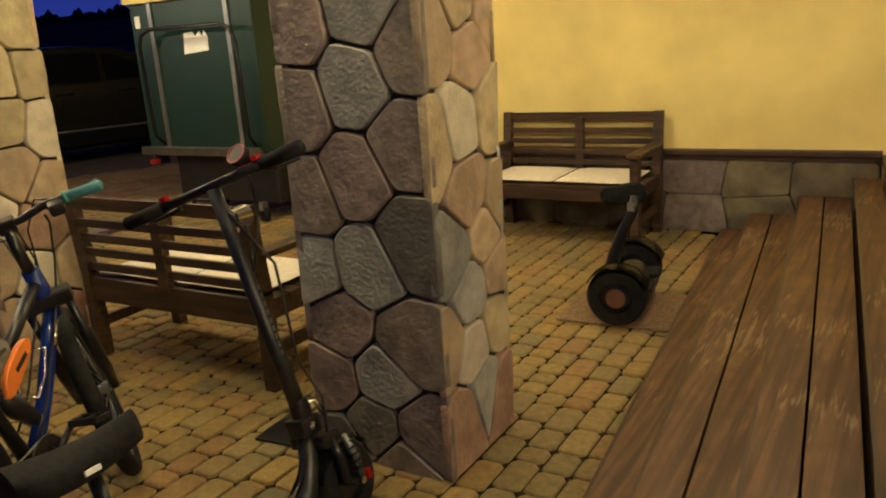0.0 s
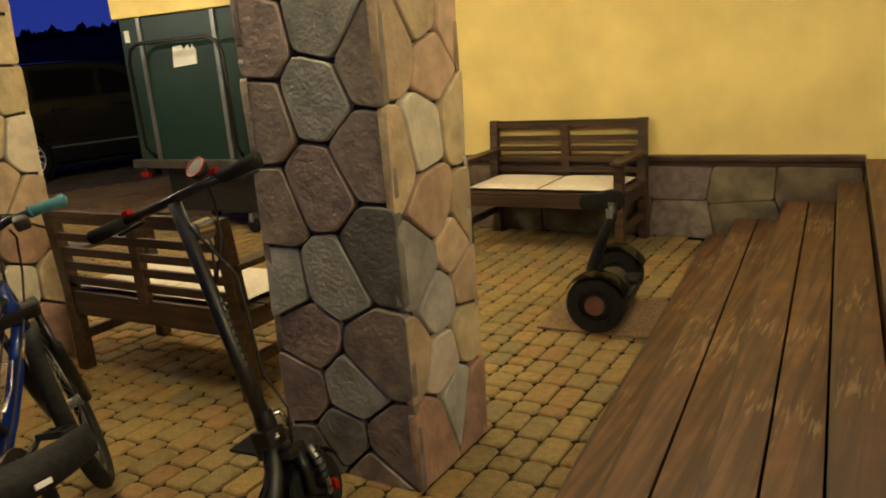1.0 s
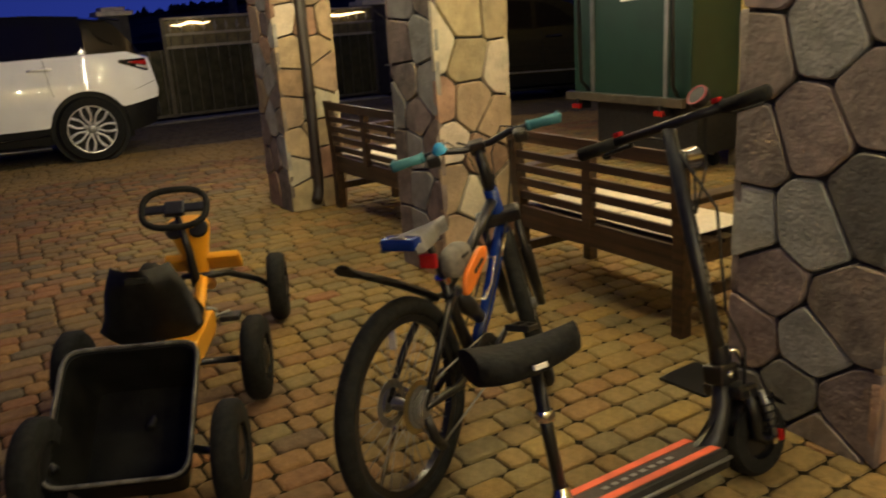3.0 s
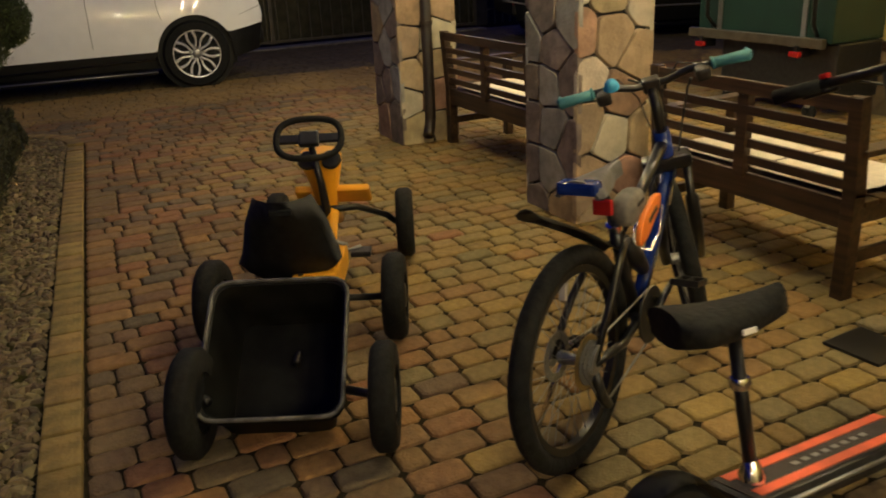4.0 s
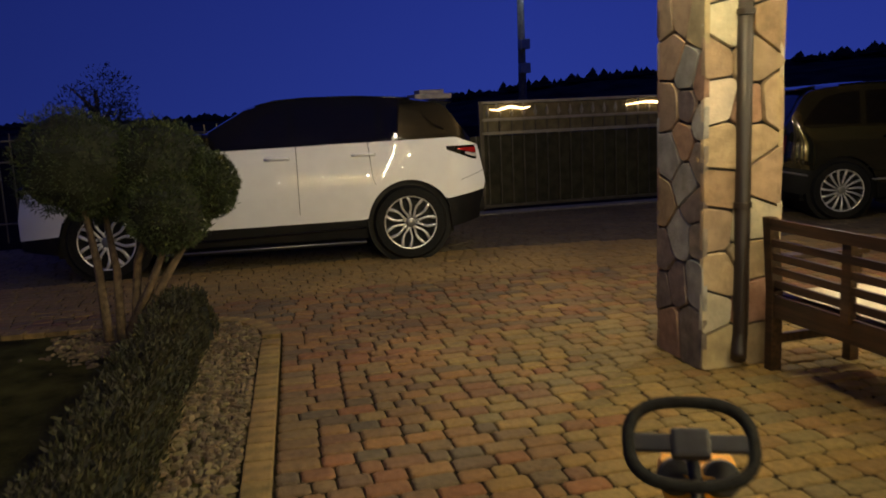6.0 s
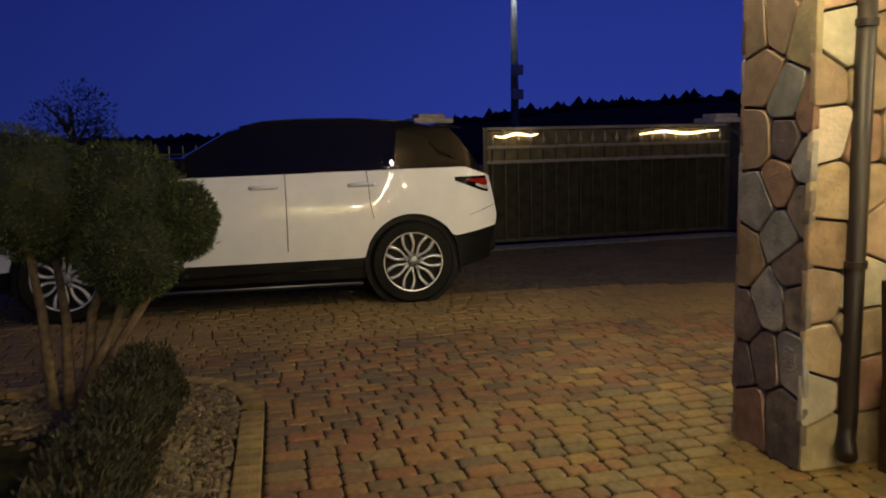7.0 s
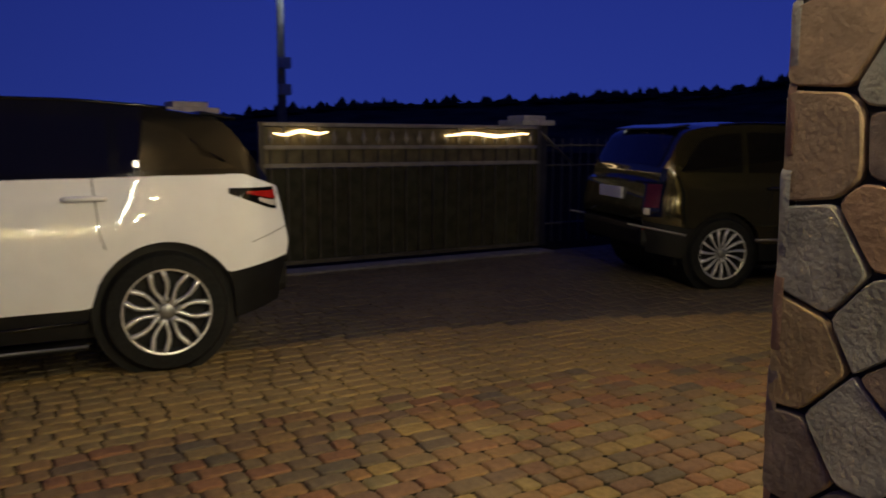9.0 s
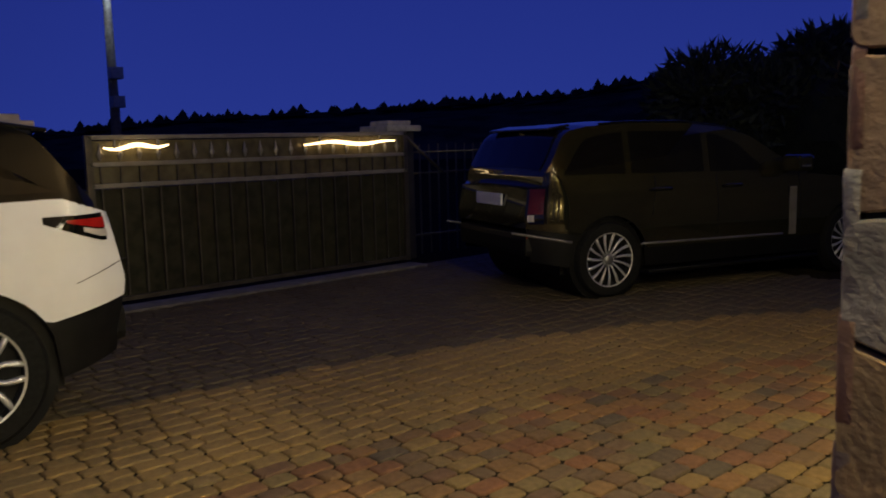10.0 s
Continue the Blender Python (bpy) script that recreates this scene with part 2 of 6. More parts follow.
def join(bm, other):
    me = bpy.data.meshes.new("tmp")
    other.to_mesh(me)
    other.free()
    bm.from_mesh(me)
    bpy.data.meshes.remove(me)
    return bm


def tube(points, radius, sides=10, closed=False, bm=None, flat=1.0):
    """A round bar along a line of points; radius may be a list."""
    b = bmesh.new() if bm is None else bm
    pts = [Vector(p) for p in points]
    n = len(pts)
    rr = radius if isinstance(radius, (list, tuple)) else [radius] * n
    rings = []
    up = None
    for i, p in enumerate(pts):
        if closed:
            d = pts[(i + 1) % n] - pts[i - 1]
        else:
            d = pts[min(i + 1, n - 1)] - pts[max(i - 1, 0)]
        d.normalize()
        if up is None:
            up = d.orthogonal().normalized()
        up = (up - d * up.dot(d))
        up = up.normalized() if up.length > 1e-5 else d.orthogonal().normalized()
        side = d.cross(up)
        rings.append([b.verts.new(p + (up * math.cos(2 * math.pi * k / sides) * flat + side * math.sin(2 * math.pi * k / sides)) * rr[i]) for k in range(sides)])
    m = n if closed else n - 1
    for i in range(m):
        r0, r1 = rings[i], rings[(i + 1) % n]
        for k in range(sides):
            b.faces.new((r0[k], r0[(k + 1) % sides], r1[(k + 1) % sides], r1[k]))
    if not closed:
        b.faces.new(list(reversed(rings[0])))
        b.faces.new(rings[-1])
    for f in b.faces:
        f.smooth = True
    return b


def lathe(profile, sides=32, axis="Y", bm=None, closed=False):
    """Turns (radius, along) pairs round an axis."""
    b = bmesh.new() if bm is None else bm
    rings = []
    for r, a in profile:
        ring = []
        for k in range(sides):
            c, s = math.cos(2 * math.pi * k / sides), math.sin(2 * math.pi * k / sides)
            v = {"Y": (r * c, a, r * s), "Z": (r * c, r * s, a), "X": (a, r * c, r * s)}[axis]
            ring.append(b.verts.new(v))
        rings.append(ring)
    m = len(rings) if closed else len(rings) - 1
    for i in range(m):
        r0, r1 = rings[i], rings[(i + 1) % len(rings)]
        for k in range(sides):
            b.faces.new((r0[k], r0[(k + 1) % sides], r1[(k + 1) % sides], r1[k]))
    if not closed:
        if profile[0][0] > 1e-4:
            b.faces.new(list(reversed(rings[0])))
        if profile[-1][0] > 1e-4:
            b.faces.new(rings[-1])
    bmesh.ops.recalc_face_normals(b, faces=b.faces)
    return smooth(b, 50)


def plate(outline, y0, y1, bevel=0.0):
    """A flat outline of (x, z) points with a thickness along y."""
    b = bmesh.new()
    f = b.faces.new([b.verts.new((x, y0, z)) for x, z in outline])
    r = bmesh.ops.extrude_face_region(b, geom=[f])
    bmesh.ops.translate(b, vec=(0, y1 - y0, 0), verts=[v for v in r["geom"] if isinstance(v, bmesh.types.BMVert)])
    bmesh.ops.recalc_face_normals(b, faces=b.faces)
    if bevel:
        bmesh.ops.bevel(b, geom=b.edges[:], offset=bevel, segments=2, profile=0.6, affect="EDGES")
    return b


def round_outline(pts, radius, seg=3):
    """Rounds the corners of a closed (x, z) outline."""
    out = []
    n = len(pts)
    for i in range(n):
        p, a, c = Vector(pts[i]), Vector(pts[i - 1]), Vector(pts[(i + 1) % n])
        r = min(radius, (a - p).length * 0.45, (c - p).length * 0.45)
        s, e = p + (a - p).normalized() * r, p + (c - p).normalized() * r
        for k in range(seg + 1):
            t = k / seg
            q = s * (1 - t) ** 2 + p * 2 * t * (1 - t) + e * t * t
            out.append((q.x, q.y))
    return out


# ---- stone cladding ----
def clip_half(poly, px, py, nx, ny):
    """Keeps the side of the polygon where (p - P) . N <= 0."""
    out = []
    for i in range(len(poly)):
        a, b = poly[i], poly[(i + 1) % len(poly)]
        da = (a[0] - px) * nx + (a[1] - py) * ny
        db = (b[0] - px) * nx + (b[1] - py) * ny
        if da <= 0:
            out.append(a)
        if da * db < 0:
            t = da / (da - db)
            out.append((a[0] + (b[0] - a[0]) * t, a[1] + (b[1] - a[1]) * t))
    return out


def cells(seeds, w, h, joint):
    """Cells round the seeds in a w x h field, each drawn in by half a joint."""
    res = []
    for i, (sx, sy) in enumerate(seeds):
        poly = [(0, 0), (w, 0), (w, h), (0, h)]
        for j, (ox, oy) in enumerate(seeds):
            if j == i:
                continue
            dx, dy = ox - sx, oy - sy
            d = math.hypot(dx, dy)
            if d > 1.2 or d < 1e-6:
                continue
            nx, ny = dx / d, dy / d
            poly = clip_half(poly, (sx + ox) / 2 - nx * joint / 2, (sy + oy) / 2 - ny * joint / 2, nx, ny)
            if len(poly) < 3:
                break
        if len(poly) >= 3:
            area = 0.5 * abs(sum(poly[k][0] * poly[(k + 1) % len(poly)][1] - poly[(k + 1) % len(poly)][0] * poly[k][1] for k in range(len(poly))))
            if area > 0.0008:
                res.append((i, poly))
    return res


def scatter(w, h, size, rnd, stagger=True):
    pts = []
    rows = max(1, round(h / size))
    for r in range(rows):
        cols = max(1, round(w / size + rnd.uniform(-0.4, 0.4)))
        off = rnd.uniform(-0.25, 0.25)
        for c in range(cols):
            pts.append(((c + 0.5 + off * (1 if stagger else 0) + rnd.uniform(-0.22, 0.22)) * w / cols, (r + 0.5 + rnd.uniform(-0.28, 0.28)) * h / rows))
    return pts


def stone_mesh(poly, thick, rnd):
    """One rough slab: rounded outline, soft rim, slightly uneven face. Local x, z in the face, -y outwards."""
    n = len(poly)
    rounded = round_outline(poly, 0.024, 2)
    cx, cz = sum(p[0] for p in rounded) / len(rounded), sum(p[1] for p in rounded) / len(rounded)
    b = bmesh.new()
    tilt = (rnd.uniform(-0.04, 0.04), rnd.uniform(-0.04, 0.04))
    rings = []
    for inset, out in ((0.0, 0.0), (0.0, thick - 0.006), (0.006, thick)):
        ring = []
        for x, z in rounded:
            d = math.hypot(x - cx, z - cz) or 1
            k = 1 - inset / d
            xx, zz = cx + (x - cx) * k, cz + (z - cz) * k
            y = out + ((x - cx) * tilt[0] + (z - cz) * tilt[1] if out else 0)
            ring.append(b.verts.new((xx, -y, zz)))
        rings.append(ring)
    m = len(rounded)
    for r0, r1 in zip(rings, rings[1:]):
        for k in range(m):
            b.faces.new((r0[k], r0[(k + 1) % m], r1[(k + 1) % m], r1[k]))
    b.faces.new(rings[-1])
    bmesh.ops.recalc_face_normals(b, faces=b.faces)
    for f in b.faces:
        f.smooth = len(f.verts) == 4
    return b


def clad(parent, w, h, m, seeds, rnd, kinds, thick=0.03, joint=0.012):
    """Covers a w x h face with stones; m takes the face's x, z into the parent, with -y outwards."""
    for i, poly in cells(seeds, w, h, joint):
        ob = part("stone", stone_mesh(poly, thick, rnd), STONES[kinds[i % len(kinds)]], parent)
        ob.matrix_basis = m


# ---- ground ----
g = bmesh.new()
bmesh.ops.create_grid(g, x_segments=2, y_segments=2, size=400)
ground = tagged(part("ground", g, M_SAND), "dark sandy ground under the paving", "ground", kind="structure")
ground.location = (0, 0, -0.012)

# ---- house wall beside the porch ----
WALL_Y = 5.42
wall = tagged(part("wall_north", box(-4.55, 4.0, WALL_Y, WALL_Y + 0.3, 0.0, 3.2), M_PLASTER), "yellow plastered house wall with a stone plinth", "wall", kind="structure")
tagged(part("wall_return", box(-4.55, -4.25, WALL_Y + 0.3, 14.5, 0.0, 3.2), M_PLASTER), "yellow plastered end wall of the house", "wall", kind="structure")
rail = box(-4.57, -0.03, WALL_Y - 0.06, WALL_Y, 0.535, 0.575, 0.008)
box(-4.57, -0.03, WALL_Y - 0.04, WALL_Y, 0.500, 0.533, 0.006, rail)
tagged(part("trim", rail, M_DARKWOOD), "dark brown moulding above the stone plinth", "trim", kind="structure")
plinth = tagged(part("wall_plinth", box(-4.55, -0.03, WALL_Y - 0.02, WALL_Y - 0.001, 0.0, 0.50), M_MORTAR), "stone plinth along the yellow wall", "plinth", kind="structure")
rnd = random.Random(5)
clad(plinth, 4.5, 0.495, Matrix.Translation((-4.54, WALL_Y - 0.02, 0.002)), [(a * 2.0, b) for a, b in scatter(2.25, 0.495, 0.235, rnd)], rnd, [5, 5, 0, 5, 5], 0.018, 0.006)
tagged(part("ceiling", box(-7.6, 4.0, 1.30, 9.0, 2.9, 3.05), mat("ceiling_board", (0.42, 0.28, 0.13), 0.6, vary=0.15, scale=6)), "wooden porch ceiling", "ceiling", kind="structure")
tagged(part("wall_east", box(4.0, 4.3, -9.0, 9.0, 0.0, 5.0), M_PLASTER), "yellow plastered house wall", "wall", kind="structure")


# ---- pillars ----
def pillar(x0, y0, w, d, h, seeds_front, seeds_right, kinds_front, kinds_right, seed, label):
    rnd = random.Random(seed)
    t = 0.03
    ob = tagged(part("pillar", box(x0 + t, x0 + w - t, y0 + t, y0 + d - t, 0, h), M_MORTAR), label, "pillar", "stone pillars of the porch")
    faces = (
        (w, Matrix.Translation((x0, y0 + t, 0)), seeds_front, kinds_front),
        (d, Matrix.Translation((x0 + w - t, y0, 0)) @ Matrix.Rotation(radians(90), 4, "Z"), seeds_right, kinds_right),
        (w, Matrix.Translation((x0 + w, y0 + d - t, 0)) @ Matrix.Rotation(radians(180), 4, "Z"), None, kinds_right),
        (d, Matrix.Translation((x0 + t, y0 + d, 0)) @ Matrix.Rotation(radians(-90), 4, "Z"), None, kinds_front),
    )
    for fw, m, seeds, kinds in faces:
        top = max((s[1] for s in seeds), default=0) + 0.12 if seeds else 0
        field = list(seeds or [])
        field += [(a, b + top) for a, b in scatter(fw, h - top, 0.22, rnd)]
        clad(ob, fw, h, m, field, rnd, kinds, t)
    return ob


A_FRONT = [(0.08, 1.53), (0.35, 1.57), (0.52, 1.44), (0.30, 1.34), (0.06, 1.27), (0.48, 1.15), (0.27, 1.04), (0.07, 0.96), (0.47, 0.84), (0.28, 0.74), (0.06, 0.71), (0.15, 0.52), (0.43, 0.47), (0.08, 0.31), (0.32, 0.34), (0.26, 0.14), (0.46, 0.16), (0.37, 0.02), (0.12, 0.04)]
A_RIGHT = [(0.08, 1.47), (0.24, 1.58), (0.44, 1.54), (0.30, 1.41), (0.21, 1.19), (0.04, 1.14), (0.45, 1.21), (0.24, 0.95), (0.46, 0.88), (0.11, 0.77), (0.35, 0.78), (0.22, 0.61), (0.42, 0.65), (0.04, 0.47), (0.22, 0.40), (0.39, 0.44), (0.11, 0.17), (0.29, 0.24), (0.42, 0.19)]
B_RIGHT = [(0.02, 1.28), (0.22, 1.42), (0.41, 1.43), (0.21, 1.20), (0.43, 1.15), (0.02, 0.98), (0.22, 0.96), (0.39, 0.84), (0.06, 0.77), (0.30, 0.67), (0.06, 0.53), (0.23, 0.45), (0.45, 0.44), (0.10, 0.22), (0.34, 0.20), (0.22, 0.05)]
B_FRONT = [(0.18, 1.10), (0.40, 1.08), (0.03, 0.92), (0.27, 0.89), (0.03, 0.71), (0.23, 0.71), (0.41, 0.74), (0.26, 0.49), (0.03, 0.51), (0.42, 0.40), (0.24, 0.24), (0.03, 0.23), (0.36, 0.07), (0.10, 0.04)]
C_FRONT = [(0.08, 1.92), (0.26, 1.94), (0.43, 1.88), (0.14, 1.71), (0.32, 1.60), (0.46, 1.55), (0.12, 1.43), (0.32, 1.44), (0.15, 1.16), (0.28, 1.24), (0.46, 1.35), (0.31, 1.02), (0.45, 1.14), (0.06, 0.88), (0.40, 0.89), (0.24, 0.71), (0.07, 0.60), (0.45, 0.73), (0.22, 0.44), (0.42, 0.47), (0.05, 0.37), (0.13, 0.16), (0.36, 0.19)]
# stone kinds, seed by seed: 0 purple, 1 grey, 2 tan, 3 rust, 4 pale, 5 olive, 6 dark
# kinds also carry the light: tan and pale on lit faces, darker on shaded fronts
pillar(-1.67, 1.85, 0.57, 0.48, 2.9, A_FRONT, A_RIGHT, [0, 1, 0, 1, 0, 0, 0, 0, 6, 1, 1, 0, 0, 0, 1, 6, 0, 0, 6], [2, 2, 2, 2, 4, 2, 2, 2, 2, 1, 2, 1, 2, 2, 4, 2, 3, 1, 3], 11, "square stone-clad porch pillar, coloured purple-grey on its shaded front and tan on its lit side")
pillar(-4.06, 1.85, 0.49, 0.48, 2.9, B_FRONT, B_RIGHT, [0, 1, 1, 0, 0, 1, 0, 1, 0, 0, 1, 0, 3, 0], [4, 2, 2, 2, 4, 3, 2, 2, 4, 3, 2, 4, 2, 2, 3, 2], 12, "square stone-clad porch pillar, coloured grey on its shaded front and tan on its lit side")
# front kinds go from tan to purple downwards, as the grazing light fades
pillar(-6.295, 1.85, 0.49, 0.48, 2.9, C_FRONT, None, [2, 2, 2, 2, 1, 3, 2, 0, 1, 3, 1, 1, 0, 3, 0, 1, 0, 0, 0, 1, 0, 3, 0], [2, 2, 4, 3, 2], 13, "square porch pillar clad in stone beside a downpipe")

# ---- timber steps ----
LEAN_STEP = -0.09
steps = thing("wooden_steps", "weathered brown timber steps with worn boards", "steps")
levels = [(-0.98, -0.80, 0.03), (-0.80, -0.50, 0.15), (-0.50, -0.19, 0.28), (-0.19, -0.03, 0.41)]
levels.append((-0.04, 1.7, 0.55))
for x0, x1, z in levels:
    boards = max(1, round((x1 - x0) / 0.155))
    bw = (x1 - x0) / boards
    for k in range(boards):
        b = box(x0 + k * bw + 0.004, x0 + (k + 1) * bw - 0.004, 0.9, WALL_Y - 0.025, z - 0.032, z, 0.004)
        for v in b.verts:
            v.co.x += LEAN_STEP * (v.co.y - WALL_Y)
        part("board", b, M_DECK, steps)
    b = box(x0 + 0.02, x0 + 0.05, 0.9, WALL_Y - 0.025, -0.01, z - 0.033)
    for v in b.verts:
        v.co.x += LEAN_STEP * (v.co.y - WALL_Y)
    part("riser", b, M_DECK, steps)
    # thin dark strip draws the shadow gap along each step's front edge
    b = box(x0 + 0.004, x0 + 0.016, 0.9, WALL_Y - 0.026, z - 0.02, z + 0.0015)
    for v in b.verts:
        v.co.x += LEAN_STEP * (v.co.y - WALL_Y)
    part("nosing", b, M_DARKWOOD, steps, "thin dark strip drawing the shadow gap at the nosing")

# ---- benches ----
def bench(at, label):
    """Slatted garden bench, back at local y = 0, seat towards +y."""
    ob = thing("garden_bench", label, "bench", "slatted benches", at=at)
    W, H = 1.20, 0.84
    for sx in (0.0, W - 0.06):
        b = box(sx, sx + 0.06, 0.0, 0.065, 0.0, 0.46, 0.004)
        part("leg", b, M_BENCH, ob)
        pl = plate(round_outline([(0.0, 0.44), (0.065, 0.44), (0.02, H), (-0.03, H)], 0.006, 1), 0, 0.06)
        bmesh.ops.transform(pl, matrix=Matrix.Translation((sx, 0, 0)) @ Matrix(((0, 1, 0, 0), (1, 0, 0, 0), (0, 0, 1, 0), (0, 0, 0, 1))), verts=pl.verts)
        bmesh.ops.recalc_face_normals(pl, faces=pl.faces)
        part("back_post", pl, M_BENCH, ob)
        part("leg", box(sx, sx + 0.06, 0.50, 0.56, 0.0, 0.60, 0.004), M_BENCH, ob)
        part("armrest", box(sx - 0.012, sx + 0.072, 0.02, 0.60, 0.602, 0.63, 0.006), M_BENCH, ob)
        part("stretcher", box(sx + 0.015, sx + 0.045, 0.065, 0.50, 0.15, 0.20, 0.003), M_BENCH, ob)
        part("seat_rail", box(sx + 0.01, sx + 0.05, 0.065, 0.50, 0.32, 0.39, 0.003), M_BENCH, ob)
    lean = lambda z: -0.045 * (z - 0.44) / 0.4
    for z, hh in ((0.775, 0.06), (0.685, 0.04), (0.61, 0.04), (0.535, 0.04), (0.46, 0.04)):
        y = lean(z)
        part("slat", box(0.06, W - 0.06, y + 0.014, y + 0.036, z, z + hh, 0.003), M_BENCH, ob)
    part("back_upright", box(W / 2 - 0.03, W / 2 + 0.03, -0.012, 0.030, 0.40, 0.80, 0.003), M_BENCH, ob)
    for k in range(5):
        y = 0.07 + k * 0.098
        part("seat_slat", box(0.0, W, y, y + 0.085, 0.392, 0.414, 0.003), M_BENCH, ob)
    part("apron", box(0.06, W - 0.06, 0.535, 0.56, 0.31, 0.39, 0.003), M_BENCH, ob)
    part("apron", box(0.06, W - 0.06, 0.01, 0.035, 0.30, 0.42, 0.003), M_BENCH, ob)
    return ob


def cushion(at):
    b = bmesh.new()
    n = 14
    for side in (1, -1):
        for i in range(n):
            for j in range(n):
                q = []
                for a, c in ((i, j), (i + 1, j), (i + 1, j + 1), (i, j + 1)):
                    u, v = a / n * 2 - 1, c / n * 2 - 1
                    edge = (1 - abs(u) ** 6) * (1 - abs(v) ** 6)
                    tuft = sum(0.010 * math.exp(-((u - tu) ** 2 + (v - tv) ** 2) / 0.012) for tu in (-0.5, 0, 0.5) for tv in (-0.5, 0, 0.5))
                    q.append(b.verts.new((u * 0.262, v * 0.245, side * (0.024 * edge - tuft * edge))))
                b.faces.new(q if side > 0 else q[::-1])
    bmesh.ops.remove_doubles(b, verts=b.verts, dist=0.0008)
    smooth(b, 60)
    ob = tagged(part("seat_cushion", b, M_CUSHION), "cream tufted seat cushion on a garden bench", "cushion", "bench cushions")
    ob.matrix_basis = at
    return ob


BENCHES = (
    (pose(-3.38, 2.18, 0), "dark brown slatted wooden bench between stone pillars"),
    (pose(-5.72, 2.18, 0), "dark brown slatted wooden bench beside a downpipe"),
    (pose(-1.37, 5.36, 0, 0, 0, 180), "dark brown slatted wooden bench against the yellow wall"),
)
for m, label in BENCHES:
    bench(m, label)
    for k in range(2):
        cushion(m @ pose(0.33 + 0.54 * k, 0.30, 0.436))


# ---- cars ----
M_TRIM = mat("black_car_trim", (0.006, 0.006, 0.006), 0.5, spec=0.25, vary=0.3)
M_TRIMGREY = mat("grey_car_trim", (0.30, 0.28, 0.24), 0.35, metal=0.5, vary=0.15)
M_RIM = mat("dark_rim", (0.07, 0.07, 0.07), 0.35, metal=0.7)
M_CLEARLENS = mat("clear_lens", (0.55, 0.50, 0.45), 0.12, vary=0.1, coat=1.0)
def wheel(parent, x, y, r, width, spokes, split, side):
    """Tyre, rim and spokes; side is the sign of the outer face along local y."""
    t = part("tyre", lathe([(r * 0.72, -width / 2), (r * 0.94, -width / 2), (r, -width * 0.38), (r, width * 0.38), (r * 0.94, width / 2), (r * 0.72, width / 2)], 40, "Y", closed=True), M_RUBBER, parent)
    t.location = (x, y, r)
    rim = part("rim", lathe([(r * 0.70, -width * 0.42), (r * 0.735, -width * 0.46), (r * 0.735, width * 0.48), (r * 0.70, width * 0.48), (r * 0.67, width * 0.40), (r * 0.66, -width * 0.3)], 40, "Y", closed=True), M_RIM, parent, "dark alloy rim barrel")
    rim.matrix_basis = pose(x, y, r) @ Matrix.Diagonal((1, side, 1, 1))
    disc = part("brake_disc", lathe([(0.01, 0.0), (r * 0.5, 0.0), (r * 0.5, 0.02), (0.01, 0.02)], 28, "Y"), M_BLACKMETAL, rim)
    part("rim_lip", lathe([(r * 0.685, width * 0.47), (r * 0.71, width * 0.49), (r * 0.735, width * 0.485), (r * 0.71, width * 0.46)], 48, "Y", closed=True), M_ALLOY, rim, "polished rim lip")
    for k in range(spokes):
        a = 2 * math.pi * k / spokes
        b = bmesh.new()
        if split:
            # a pair of wavy blades that bow apart and close again, on a short root
            for d in (-split, split):
                line = [(0.12, 0.30), (0.24, 0.75), (0.36, 1.15), (0.48, 1.10), (0.60, 0.80), (0.70, 0.55)]
                tube([(r * q * math.cos(a + d * w), width * (0.34 + 0.12 * q), r * q * math.sin(a + d * w)) for q, w in line], [r * v for v in (0.045, 0.038, 0.036, 0.044, 0.050, 0.046)], 6, bm=b, flat=0.8)
        else:
            tube([(r * q * math.cos(a + tw), width * (0.34 + 0.12 * q), r * q * math.sin(a + tw)) for q, tw in ((0.12, 0.0), (0.30, 0.02), (0.50, 0.06), (0.70, 0.12))], [r * v for v in (0.026, 0.030, 0.040, 0.048)], 6, bm=b, flat=0.8)
        part("spoke", b, M_ALLOY, rim)
    for k in range(5):
        a = 2 * math.pi * k / 5 + 0.3
        part("wheel_nut", lathe([(0.014, width * 0.36), (0.014, width * 0.44), (0.001, width * 0.445)], 8, "Y"), M_STEEL, rim).location = (r * 0.20 * math.cos(a), 0, r * 0.20 * math.sin(a))
    part("hub_cap", lathe([(r * 0.13, width * 0.30), (r * 0.13, width * 0.42), (r * 0.10, width * 0.45), (0.001, width * 0.455)], 20, "Y"), M_STEEL, rim)
    return t


def lerp_line(pts, u):
    if u <= pts[0][0]:
        return pts[0][1]
    for (a, va), (b, vb) in zip(pts, pts[1:]):
        if u <= b:
            t = (u - a) / (b - a)
            return va + (vb - va) * t
    return pts[-1][1]


